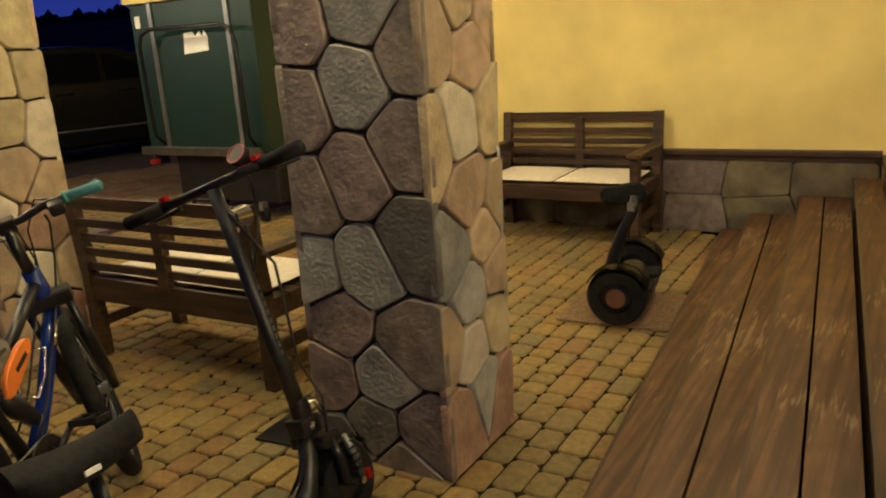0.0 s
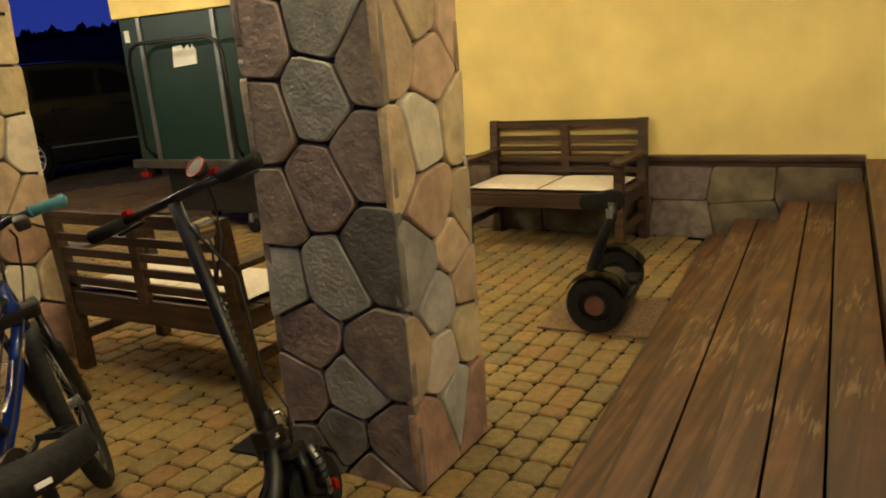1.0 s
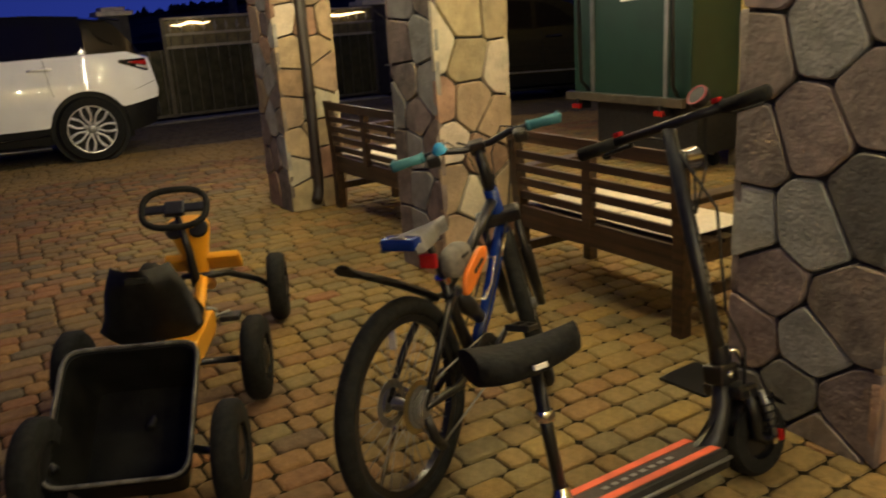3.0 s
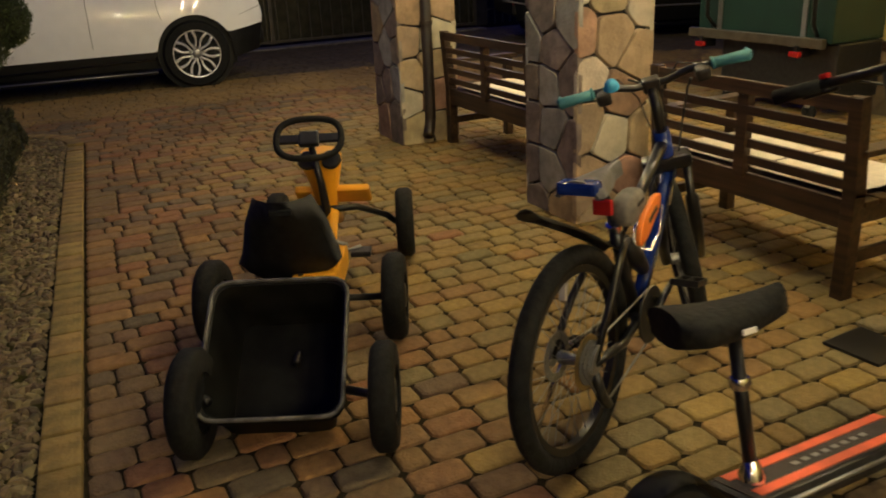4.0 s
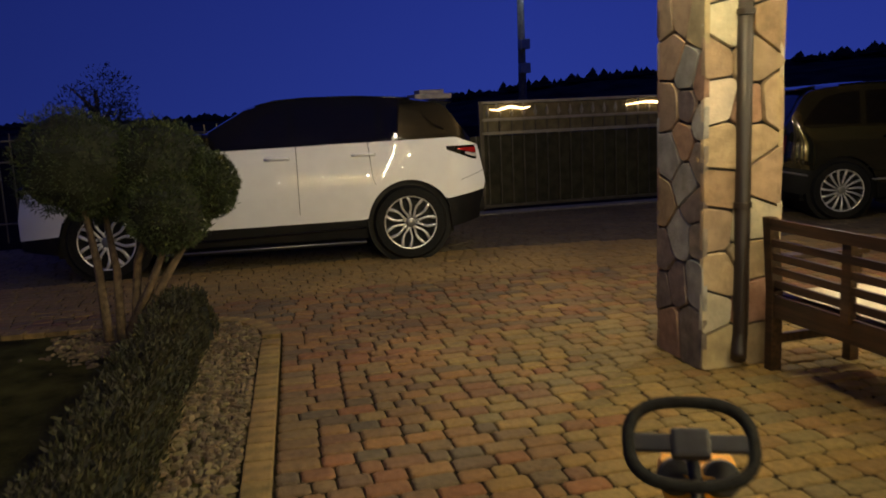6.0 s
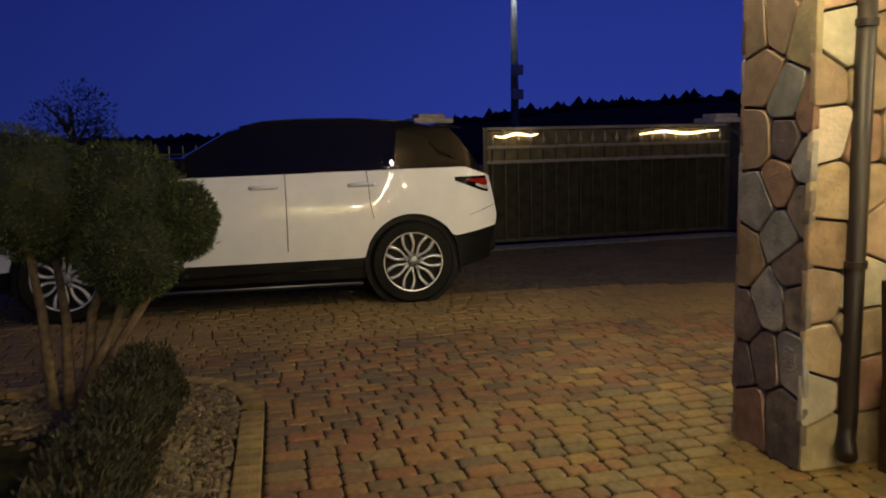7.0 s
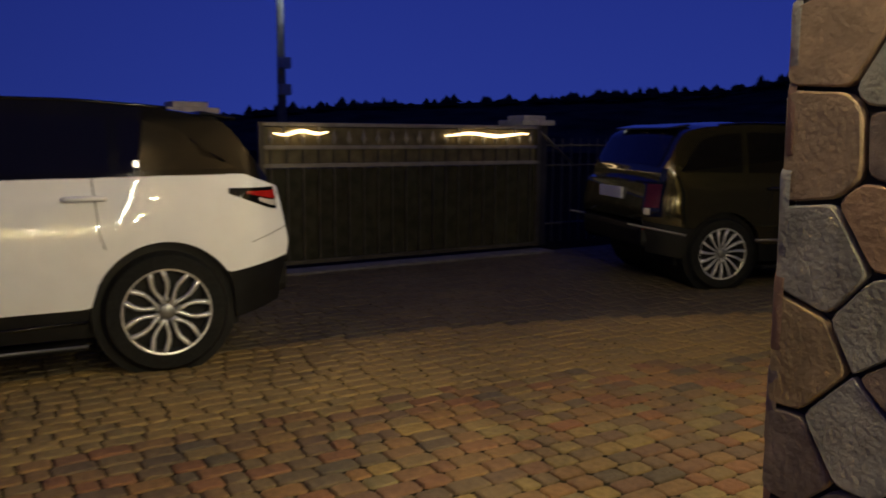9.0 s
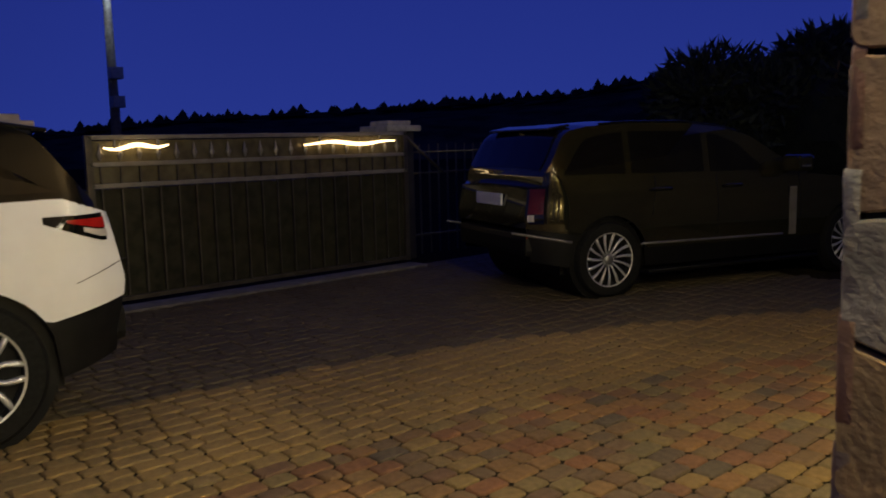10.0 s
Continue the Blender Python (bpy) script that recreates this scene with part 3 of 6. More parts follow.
def car(at, label, paint, roof_paint, L, W, H, wb, front, r, belt, hood, roofline, windows, spokes, split, boxy):
    """Estate-bodied off-roader. Local x runs from the nose (0) to the tail (L), y to its sides, z up."""
    ob = thing("car", label, "car", at=at)
    xf, xr = front, front + wb

    def half(u, z):
        tuck = 0.55 - 0.27 * min(1, max(0, (z - 0.90) / 0.25))
        e0, e1 = min(1, u / 0.75), max(0, min(1, (L - u) / tuck))
        plan = (0.70 + 0.30 * (1 - (1 - e0) ** 2.4)) * (0.80 + 0.20 * (1 - (1 - e1) ** 2.6))
        k = (z - 0.62) / 0.6
        belly = 1 - 0.085 * k * k if z < 1.18 else 1
        if z >= 1.12:
            belly = (1 - 0.085 * ((1.12 - 0.62) / 0.6) ** 2) - (0.26 if not boxy else 0.22) * (z - 1.12)
        return W / 2 * plan * belly

    def end(u, z):
        """Leans the nose and the tail in towards the top."""
        if u < 0.6:
            return u + (0.6 - u) / 0.6 * (0.10 * max(0, z - 0.6) / 0.5)
        if u > L - 0.45:
            return u - (u - L + 0.45) / 0.45 * (0.07 * abs(z - 0.75) / 0.4)
        return u

    def arch(u, low):
        z = low
        for c in (xf, xr):
            d = abs(u - c)
            ra = r * 1.16
            if d < ra:
                z = max(z, r + math.sqrt(ra * ra - d * d))
        return z

    def shell(us, low, high, rows, paint_, name, out=0.0, both=True, parent=ob, label_="", sides=(-1, 1)):
        b = bmesh.new()
        edges = []
        for s in sides:
            grid = []
            for u in us:
                z0, z1 = low(u), high(u)
                col = []
                for k in range(rows + 1):
                    z = z0 + (z1 - z0) * k / rows
                    col.append(b.verts.new((end(u, z), s * (half(u, z) + out), z)))
                grid.append(col)
            for c0, c1 in zip(grid, grid[1:]):
                for k in range(rows):
                    b.faces.new((c0[k], c1[k], c1[k + 1], c0[k + 1]))
            edges.append(grid)
        if both:
            a, c = edges
            mid = []
            for i in range(len(us)):
                p, q = a[i][-1].co, c[i][-1].co
                mid.append([b.verts.new((p.x, p.y * f, p.z + 0.035 * (1 - f * f))) for f in (0.8, 0.4, 0, -0.4, -0.8)])
            for i in range(len(us) - 1):
                r0 = [a[i][-1], *mid[i], c[i][-1]]
                r1 = [a[i + 1][-1], *mid[i + 1], c[i + 1][-1]]
                for k in range(len(r0) - 1):
                    b.faces.new((r0[k], r0[k + 1], r1[k + 1], r1[k]))
            for i in (0, -1):
                for k in range(rows):
                    b.faces.new((a[i][k], a[i][k + 1], c[i][k + 1], c[i][k]))
                b.faces.new((a[i][-1], *mid[i], c[i][-1]))
        bmesh.ops.recalc_face_normals(b, faces=b.faces)
        smooth(b, 35)
        return part(name, b, paint_, parent, label_)

    n = 110
    us = [L * i / n for i in range(n + 1)]
    rocker = [(0, 0.40), (0.5, 0.46), (1.2, 0.42), (L - 1.2, 0.43), (L - 0.70, 0.55), (L, 0.66)]
    beltf = lambda u: lerp_line([(0, hood - 0.16), (0.25, hood - 0.06), (0.9, hood), (1.45, belt - 0.02), (1.7, belt), (L - 0.3, belt + 0.035), (L, belt - 0.06)], u)
    body = shell(us, lambda u: arch(u, lerp_line(rocker, u)), beltf, 12, paint, "body")
    lowz = lambda u: arch(u, lerp_line([(0, 0.30), (0.5, 0.25), (L - 0.6, 0.26), (L, 0.36)], u))
    shell(us, lowz, lambda u: max(arch(u, lerp_line(rocker, u)), lowz(u) + 0.002), 3, M_TRIM, "sill", -0.012, both=False, label_="black plastic lower sill")
    a0 = 1.50
    gus = [a0 + (L - 0.10 - a0) * i / 60 for i in range(61)]
    roof = lambda u: lerp_line(roofline, u)
    shell(gus, lambda u: beltf(u) - 0.004, roof, 8, roof_paint, "cabin", label_="black roof and pillars")
    for u0, u1, slant in windows:
        for sgn in (-1, 1):
            b = bmesh.new()
            cols_ = []
            for i in range(13):
                u = u0 + (u1 - u0) * i / 12
                z0, z1 = beltf(u) + 0.03, roof(u) - 0.075
                col_ = []
                for k in range(7):
                    z = z0 + (z1 - z0) * k / 6
                    uu = u + slant * (k / 6) * (i / 12 if slant < 0 else 1 - i / 12)
                    col_.append(b.verts.new((end(uu, z), sgn * (half(uu, z) + 0.004), z)))
                cols_.append(col_)
            for c0, c1 in zip(cols_, cols_[1:]):
                for k in range(6):
                    b.faces.new((c0[k], c1[k], c1[k + 1], c0[k + 1]) if sgn < 0 else (c0[k], c0[k + 1], c1[k + 1], c1[k]))
            smooth(b, 40)
            part("side_window", b, M_GLASS, ob, "dark side glass")
    for sgn in (-1, 1):
        rail_ = [(end(u, roof(u)), sgn * (half(u, roof(u)) - 0.02), roof(u) + 0.012) for u in [2.3 + (L - 0.75 - 2.3) * k / 16 for k in range(17)]]
        part("roof_rail", tube(rail_, 0.011, 6), M_BLACKPAINT, ob)
    part("floor_pan", box(0.35, L - 0.35, -W * 0.40, W * 0.40, 0.22, 0.42), M_TRIM, ob)
    for wx in (xf, xr):
        part("wheel_arch", lathe([(r * 1.15, -W * 0.46), (r * 1.15, W * 0.46)], 28, "Y"), M_TRIM, ob).location = (wx, 0, r)
        for s in (-1, 1):
            wheel(ob, wx, s * (W / 2 - 0.135), r, 0.25, spokes, split, s)
    for s in (-1, 1):
        # door seams, handles, mirrors, lamps
        for u in (1.62, 2.66, 3.52):
            z1 = beltf(u)
            pts = [(u + (0.05 * ((z - 0.5) / 0.6)) * (0 if u < 3.5 else -1) + (0.22 * max(0, (0.85 - z)) if u > 3.5 else 0), z) for z in [0.52 + (z1 - 0.52) * k / 8 for k in range(9)]]
            if u > 3.5:
                pts = [(uu - 0.1, z) for uu, z in pts if z > 0.72]
            part("door_seam", tube([(end(uu, z), s * (half(uu, z) + 0.0005), z) for uu, z in pts], 0.004, 4), M_TRIM, ob)
        for u in (2.36, 3.20):
            z = belt - 0.10
            hb = tube([(u, s * (half(u, z) + 0.004), z), (u + 0.03, s * (half(u, z) + 0.035), z + 0.005), (u + 0.20, s * (half(u, z) + 0.035), z + 0.005), (u + 0.23, s * (half(u, z) + 0.004), z)], [0.014, 0.016, 0.016, 0.014], 8)
            part("door_handle", hb, paint, ob)
        mb = box(-0.11, 0.10, -0.11, 0.11, -0.075, 0.085, 0.035)
        mir = part("wing_mirror", mb, roof_paint, ob)
        mir.location = (1.78, s * (W / 2 + 0.10), belt + 0.09)
        part("mirror_strip", box(-0.06, 0.06, s * 0.108, s * 0.116, -0.035, -0.015, 0.003) if s > 0 else box(-0.06, 0.06, -0.116, -0.108, -0.035, -0.015, 0.003), M_CHROME, mir)
        part("head_lamp", box(0.03, 0.30, s * W * 0.30 - 0.13, s * W * 0.30 + 0.13, hood - 0.26, hood - 0.15, 0.03), M_GLASS, ob)
        board = box(xf + r * 1.25, xr - r * 1.22, s * (W / 2 - 0.09) - 0.08, s * (W / 2 - 0.09) + 0.08, 0.185, 0.222, 0.012)
        part("side_step", board, M_TRIM, ob, "black ribbed side step")
        # on the white car a steel tube draws the highlight along the dark step
        part("step_edge", tube([(xf + r * 1.25, s * (W / 2 - 0.008), 0.212), (xr - r * 1.22, s * (W / 2 - 0.008), 0.212)], 0.009, 8), M_STEEL if not boxy else M_TRIM, ob, "thin edge line of the side step")
        us2 = [L - 0.42 + 0.36 * i / 12 for i in range(13)] if not boxy else [L - 0.16 + 0.14 * i / 6 for i in range(7)]
        lo = (lambda u: belt - 0.20 + 0.11 * max(0, (L - 0.1 - u) / 0.32)) if not boxy else (lambda u: belt - 0.36)
        hi = (lambda u: belt - 0.055) if not boxy else (lambda u: belt - 0.03)
        for nm, mm, o, g0 in (("lamp_surround", M_BLACKPAINT, 0.003, 0.0), ("tail_lamp", M_DARKRED if boxy else M_RED, 0.007, 0.022), ("clear_lens", M_CLEARLENS, 0.008, 0.022)):
            b = bmesh.new()
            cols = []
            first = 0 if not g0 else (4 if nm == "tail_lamp" else 7) if not boxy else (1 if nm == "tail_lamp" else 4)
            for u in us2[first:]:
                z0, z1 = lo(u) + g0, hi(u) - g0
                cut = z0 + (z1 - z0) * (0.42 if not boxy else 0.22)
                if nm == "tail_lamp":
                    z0 = cut + 0.004
                elif nm == "clear_lens":
                    z1 = cut - 0.004
                cols.append([b.verts.new((end(u, z) + o, s * (half(u, z) + o), z)) for z in (z0, (z0 + z1) / 2, max(z1, z0 + 0.004))])
            for c0, c1 in zip(cols, cols[1:]):
                for k in range(2):
                    b.faces.new((c0[k], c1[k], c1[k + 1], c0[k + 1]))
            bmesh.ops.recalc_face_normals(b, faces=b.faces)
            part(nm, b, mm, ob, {"tail_lamp": "red tail lamp lens", "clear_lens": "clear indicator lens"}.get(nm, ""))
        part("reflector", box(L - 0.10, L - 0.02, s * W * 0.36 - 0.05, s * W * 0.36 + 0.06, 0.56, 0.60, 0.006), M_RED, ob)
        if boxy:
            # pale lower mouldings and the upright wing vent
            part("sill_moulding", tube([(u, s * (half(u, 0.46) + 0.004), 0.455 + 0.01 * (u - 1.9)) for u in [1.85 + 0.17 * k for k in range(11)]], 0.011, 6), M_TRIMGREY, ob, "dull grey sill moulding")
            part("quarter_moulding", tube([(end(u, 0.58), s * (half(u, 0.58) + 0.004), 0.53 + 0.10 * (u - xr - r * 1.15) / 0.55) for u in [xr + r * 1.18 + 0.068 * k for k in range(9)]], 0.011, 6), M_TRIMGREY, ob, "dull grey quarter moulding")
            vent = box(-0.045, 0.045, -0.006, 0.006, -0.24, 0.24, 0.005)
            vo = part("wing_vent", vent, M_TRIMGREY, ob, "pale upright wing vent")
            vo.location = (1.72, s * (half(1.72, 0.70) + 0.002), 0.68)
        else:
            part("mud_flap", box(xr + r * 1.10, xr + r * 1.14, s * (W / 2 - 0.26) - 0.03, s * (W / 2 - 0.10) + 0.03, 0.20, 0.50, 0.006), M_TRIM, ob)
            part("sill_moulding", tube([(u, s * (half(u, 0.33) - 0.002), 0.325 + 0.025 * (u - 2.2)) for u in [1.5 + 0.18 * k for k in range(11)]], 0.012, 6), M_BLACKPAINT, ob)
            # hair-thin dark tube stands for the shade along a body crease
            part("quarter_crease_shade", tube([(end(u, 0.80), s * (half(u, 0.80) + 0.0008), 0.72 + 0.16 * (u - xr - 0.36) / 0.55) for u in [xr + 0.36 + 0.06 * k for k in range(9)]], 0.0025, 4), M_TRIM, ob)
    # tail: glass, plate, bumper
    yb = W * 0.36
    rw = bmesh.new()
    grid = []
    for i in range(9):
        u = L - 0.27 + 0.13 * i / 8 if not boxy else L - 0.42 + 0.30 * i / 8
        z = roof(u)
        grid.append([rw.verts.new((end(u, z) + 0.006, f * half(u, z), z + 0.035 * (1 - f * f) + 0.006)) for f in (-0.86, -0.5, 0, 0.5, 0.86)])
    for c0, c1 in zip(grid, grid[1:]):
        for k in range(4):
            rw.faces.new((c0[k], c0[k + 1], c1[k + 1], c1[k]))
    part("rear_window", rw, M_GLASS, ob)
    part("number_plate", box(L - 0.02, L + 0.005, -0.26, 0.26, 0.84, 0.95, 0.004), M_PAPER, ob, "blank white plate")
    part("bumper", box(L - 0.35, L + 0.0, -W * 0.40, W * 0.40, 0.40, 0.62, 0.06), M_TRIM, ob)
    lip = roofline[-3][0]
    part("spoiler", box(-0.16, 0.07, -W * 0.33, W * 0.33, -0.012, 0.012, 0.010), roof_paint, ob).matrix_basis = pose(lip, 0, roof(lip - 0.08) + 0.022, 0, 9, 0)
    return ob


# white car, nose towards -y
WROOF = [(1.50, 1.16), (1.75, 1.30), (2.2, 1.55), (2.5, 1.615), (2.8, 1.632), (3.3, 1.628), (3.8, 1.595), (4.08, 1.555), (4.20, 1.50), (4.26, 1.44), (4.47, 1.18)]
WWIN = ((2.00, 2.60, 0.20), (2.66, 3.46, 0.0), (3.52, 4.30, -0.30))
hd = math.atan2(2.89, 0.22)
WB, FRONT = 2.91, 0.84
axis = Vector((math.cos(hd), math.sin(hd), 0))
sidev = Vector((-axis.y, axis.x, 0))
rear = Vector((-10.10, 1.16, 0)) + axis * 0.01
org = rear - axis * (FRONT + WB) + sidev * (1.92 / 2 - 0.13)
car(Matrix.Translation(org) @ Matrix.Rotation(hd, 4, "Z"), "white off-road estate car with black roof parked on the paving", M_WHITEPAINT, M_BLACKPAINT, 4.57, 1.92, 1.69, WB, FRONT, 0.372, 1.17, 1.06, WROOF, WWIN, 7, 0.24, False)
# dark car, nose towards +y
BROOF = [(1.50, 1.06), (1.75, 1.17), (2.2, 1.43), (2.55, 1.52), (3.0, 1.565), (3.6, 1.57), (4.05, 1.545), (4.28, 1.50), (4.38, 1.44), (4.58, 1.08)]
BWIN = ((2.02, 2.72, 0.22), (2.80, 3.62, 0.0), (3.69, 4.36, -0.22))
hd = math.atan2(-2.88, -1.02)
WB, FRONT = 2.96, 0.92
axis = Vector((math.cos(hd), math.sin(hd), 0))
sidev = Vector((-axis.y, axis.x, 0))
rear = Vector((-10.17, 6.44, 0)) + axis * 0.05
org = rear - axis * (FRONT + WB) - sidev * (1.78 / 2 - 0.13)
car(Matrix.Translation(org) @ Matrix.Rotation(hd, 4, "Z"), "dark green off-road estate car parked by the hedge", M_DARKPAINT, M_DARKPAINT, 4.66, 1.78, 1.60, WB, FRONT, 0.345, 1.06, 0.98, BROOF, BWIN, 15, 0, True)

# ---- sliding gate ----
GX = -13.1
gate = thing("sliding_gate", "dark green metal sliding gate with pale top frame", "gate")
part("gate_panel", box(GX - 0.03, GX - 0.01, 1.6, 6.5, 0.10, 1.09), M_GATEPANEL, gate, "dark glossy sheet")
part("top_panel", box(GX - 0.035, GX - 0.015, 2.9, 6.5, 1.10, 1.52), M_GATETOP, gate, "dark glossy upper sheet")
M_GATELIGHT = mat("gate_top_frame", (0.34, 0.31, 0.24), 0.35, metal=0.5, vary=0.15)
for z in (0.07, 1.10, 1.29, 1.53):
    part("gate_rail", box(GX - 0.03, GX + 0.03, 1.6 if z < 1 else 2.9, 6.52, z, z + 0.04, 0.004), M_GATE if z < 1 else M_GATELIGHT, gate)
for y in (2.9, 6.5):
    part("gate_stile", box(GX - 0.03, GX + 0.03, y - 0.03, y + 0.03, 0.06, 1.57, 0.004), M_GATE, gate)
for k in range(27):
    y = 1.75 + k * 0.178
    part("gate_bar", box(GX + 0.005, GX + 0.022, y - 0.008, y + 0.008, 0.11, 1.095 if y < 2.95 else 1.30), M_GATE, gate)
    if y > 2.95:
        part("spear_tip", lathe([(0.004, 1.34), (0.03, 1.40), (0.018, 1.43), (0.003, 1.50)], 6, "Z"), M_GATELIGHT, gate).location = (GX + 0.012, y, 0)
part("gate_brace", tube([(GX, 6.52, 1.52), (GX, 7.1, 1.08)], 0.018, 6), M_GATE, gate)
tagged(part("gate_track", box(GX - 0.05, GX + 0.25, 1.2, 6.6, -0.01, 0.022, 0.008), mat("track_concrete", (0.17, 0.155, 0.13), 0.8, bump=0.4)), "pale concrete strip under the gate", "gate track", kind="structure")
for y, h in ((2.3, 1.66), (6.75, 1.60)):
    gp = thing("gate_post", "stone gate post with a pale cap", "gate post", "gate posts", at=pose(GX - 0.55, y, 0))
    part("shaft", box(-0.2, 0.2, -0.2, 0.2, 0, h - 0.02, 0.01), M_MORTAR, gp)
    cap = box(-0.27, 0.27, -0.27, 0.27, h - 0.02, h + 0.05, 0.015)
    box(-0.18, 0.18, -0.18, 0.18, h + 0.05, h + 0.11, 0.015, cap)
    part("cap", cap, STONES[4], gp)


def fence(x0, y0, x1, y1, label):
    ob = thing("fence", label, "fence", "fence runs")
    n = max(2, int(math.hypot(x1 - x0, y1 - y0) / 0.16))
    for z in (0.25, 1.05, 1.32):
        part("fence_rail", tube([(x0, y0, z), (x1, y1, z)], 0.018, 4), M_GATE, ob)
    first = part("fence_bar", box(-0.009, 0.009, -0.009, 0.009, 0.0, 1.42), M_GATE, ob)
    first.location = (x0, y0, 0)
    for k in range(1, n + 1):
        t = k / n
        bar_ = new("fence_bar", first.data)
        bar_.parent = ob
        bar_.location = (x0 + (x1 - x0) * t, y0 + (y1 - y0) * t, 0)
    return ob


fence(GX - 0.6, -12.0, GX - 0.6, 1.9, "dark metal bar fence behind the white car")
fence(GX - 0.6, 7.1, GX - 0.6, 14.0, "dark metal bar fence behind the dark car")

# ---- downpipe on the far pillar ----
pipe = tube([(-5.795, 2.08, 2.88), (-5.795, 2.08, 0.20), (-5.79, 2.07, 0.13), (-5.72, 2.02, 0.08)], 0.042, 14)
dp = thing("downpipe", "brown metal rain downpipe fixed to a stone pillar", "downpipe")
part("pipe", pipe, M_PIPE, dp)
for z in (0.9, 1.9):
    part("bracket", lathe([(0.043, -0.015), (0.050, -0.015), (0.050, 0.015), (0.043, 0.015)], 16, "Z", closed=True), M_PIPE, dp).location = (-5.795, 2.08, z)
grate = tagged(part("drain_grate", box(-0.11, 0.11, -0.11, 0.11, 0, 0.012, 0.003), M_BLACKMETAL), "square black drain grate beside a pillar", "drain grate")
grate.matrix_basis = pose(-1.86, 1.93, 0.001, 0, 0, 4)

# ---- lights under the eave ----
M_BULB = glow("warm_bulb", (1.0, 0.86, 0.60), 110.0)
string = thing("string_lights", "warm string of small bulbs along the porch eave", "string lights")
sag = []
for k in range(64):
    x = -6.9 + k * 0.12
    sag.append((x, 1.25, 2.84 - 0.05 * math.sin(k % 8 / 8 * math.pi)))
part("cable", tube(sag, 0.004, 4), M_BLACK, string)
for k in range(0, 64, 3):
    x, y, z = sag[k]
    b = lathe([(0.001, -0.08), (0.022, -0.065), (0.027, -0.04), (0.014, -0.01), (0.008, 0.0)], 10, "Z")
    part("bulb", b, M_BULB, string).location = (x, y, z)
house_string = thing("string_lights", "warm string of small bulbs along the house wall", "string lights")
wire = [(3.93, 1.3 - 0.2 * k, 2.80 - 0.10 * math.sin(k % 6 / 6 * math.pi)) for k in range(40)]
part("cable", tube(wire, 0.004, 4), M_BLACK, house_string)
for k in range(0, 40, 2):
    b = lathe([(0.001, -0.10), (0.028, -0.082), (0.036, -0.05), (0.018, -0.012), (0.010, 0.0)], 12, "Z")
    part("bulb", b, M_BULB, house_string).location = wire[k]
for lx, ly in ((-0.35, 3.5), (-2.55, 3.5), (-4.9, 3.5)):
    cl = thing("ceiling_light", "round warm ceiling light in the porch", "ceiling light", "porch ceiling lights", at=pose(lx, ly, 2.9))
    part("housing", lathe([(0.001, -0.001), (0.16, -0.001), (0.16, -0.03), (0.14, -0.04)], 24, "Z"), M_WHITEPAINT, cl)
    part("diffuser", lathe([(0.139, -0.035), (0.12, -0.07), (0.06, -0.09), (0.001, -0.095)], 24, "Z"), M_BULB, cl)

# added glowing tubes and holders imitate light streaks on the gate; no lamps there
M_STREAK = glow("streak_warm", (1.0, 0.70, 0.34), 5.0)
for y0, y1 in ((3.02, 3.62), (5.10, 6.32)):
    gs = thing("light_streak", "glowing tube imitating a warm streak of light on the gate top", "strip light", "gate light strips")
    pts = [(-13.055, y0 + (y1 - y0) * k / 12, 1.455 + 0.016 * math.sin(k * 0.8 + y0) + 0.02 * (k / 12 if y0 < 4 else 0)) for k in range(13)]
    part("tube", tube(pts, [0.005 + 0.014 * math.sin(math.pi * (k + 0.5) / 13) for k in range(13)], 8), M_STREAK, gs)
    for k in (2, 10):
        part("clip", box(-13.075, -13.045, pts[k][1] - 0.006, pts[k][1] + 0.006, pts[k][2], 1.53), M_STEEL, gs)
for ly in (0.9, -0.3):
    hl_ = thing("house_lamp", "warm flood lamp on the house wall", "wall light", "house flood lamps", at=pose(3.98, ly, 3.0))
    part("arm", box(-0.18, 0.02, -0.03, 0.03, 0.10, 0.14, 0.01), M_BLACKMETAL, hl_)
    part("hood", box(-0.46, -0.16, -0.13, 0.13, 0.09, 0.12, 0.01), M_BLACKMETAL, hl_)

# ---- green cart with a yellow top ----
cart = thing("mobile_stall", "dark green stall cart with yellow top and tubular handle", "stall cart", at=pose(0, 0, 0))
part("cabinet", box(-5.86, -4.46, 4.80, 5.38, 0.60, 1.86, 0.012), M_GREEN, cart)
part("fascia", box(-5.90, -4.36, 4.76, 5.40, 1.862, 2.12, 0.012), M_PLASTER, cart, "yellow top board")
part("sill", box(-5.92, -4.50, 4.74, 4.798, 0.565, 0.64, 0.008), M_GATE, cart, "dull grey metal sill")
for x in (-5.60, -4.72):
    part("strap", box(x - 0.022, x + 0.022, 4.782, 4.798, 0.64, 1.86, 0.003), M_STEEL, cart, "pale grey metal strip")
hb = tube([(-5.64, 4.78, 0.66), (-5.66, 4.70, 0.75), (-5.66, 4.68, 1.50), (-5.62, 4.68, 1.60), (-5.52, 4.68, 1.64), (-4.70, 4.68, 1.64), (-4.60, 4.68, 1.60), (-4.56, 4.68, 1.50), (-4.56, 4.70, 0.75), (-4.58, 4.78, 0.66)], 0.018, 10)
part("handle", hb, M_BLACKMETAL, cart)
part("notice", plate([(-5.25, 1.42), (-4.97, 1.44), (-4.96, 1.55), (-5.00, 1.60), (-5.02, 1.55), (-5.05, 1.60), (-5.10, 1.56), (-5.13, 1.60), (-5.23, 1.59)], 4.790, 4.797), M_PAPER, cart, "torn white paper notice")
part("tag", box(-5.80, -5.74, 4.790, 4.797, 1.66, 1.76), M_PAPER, cart)
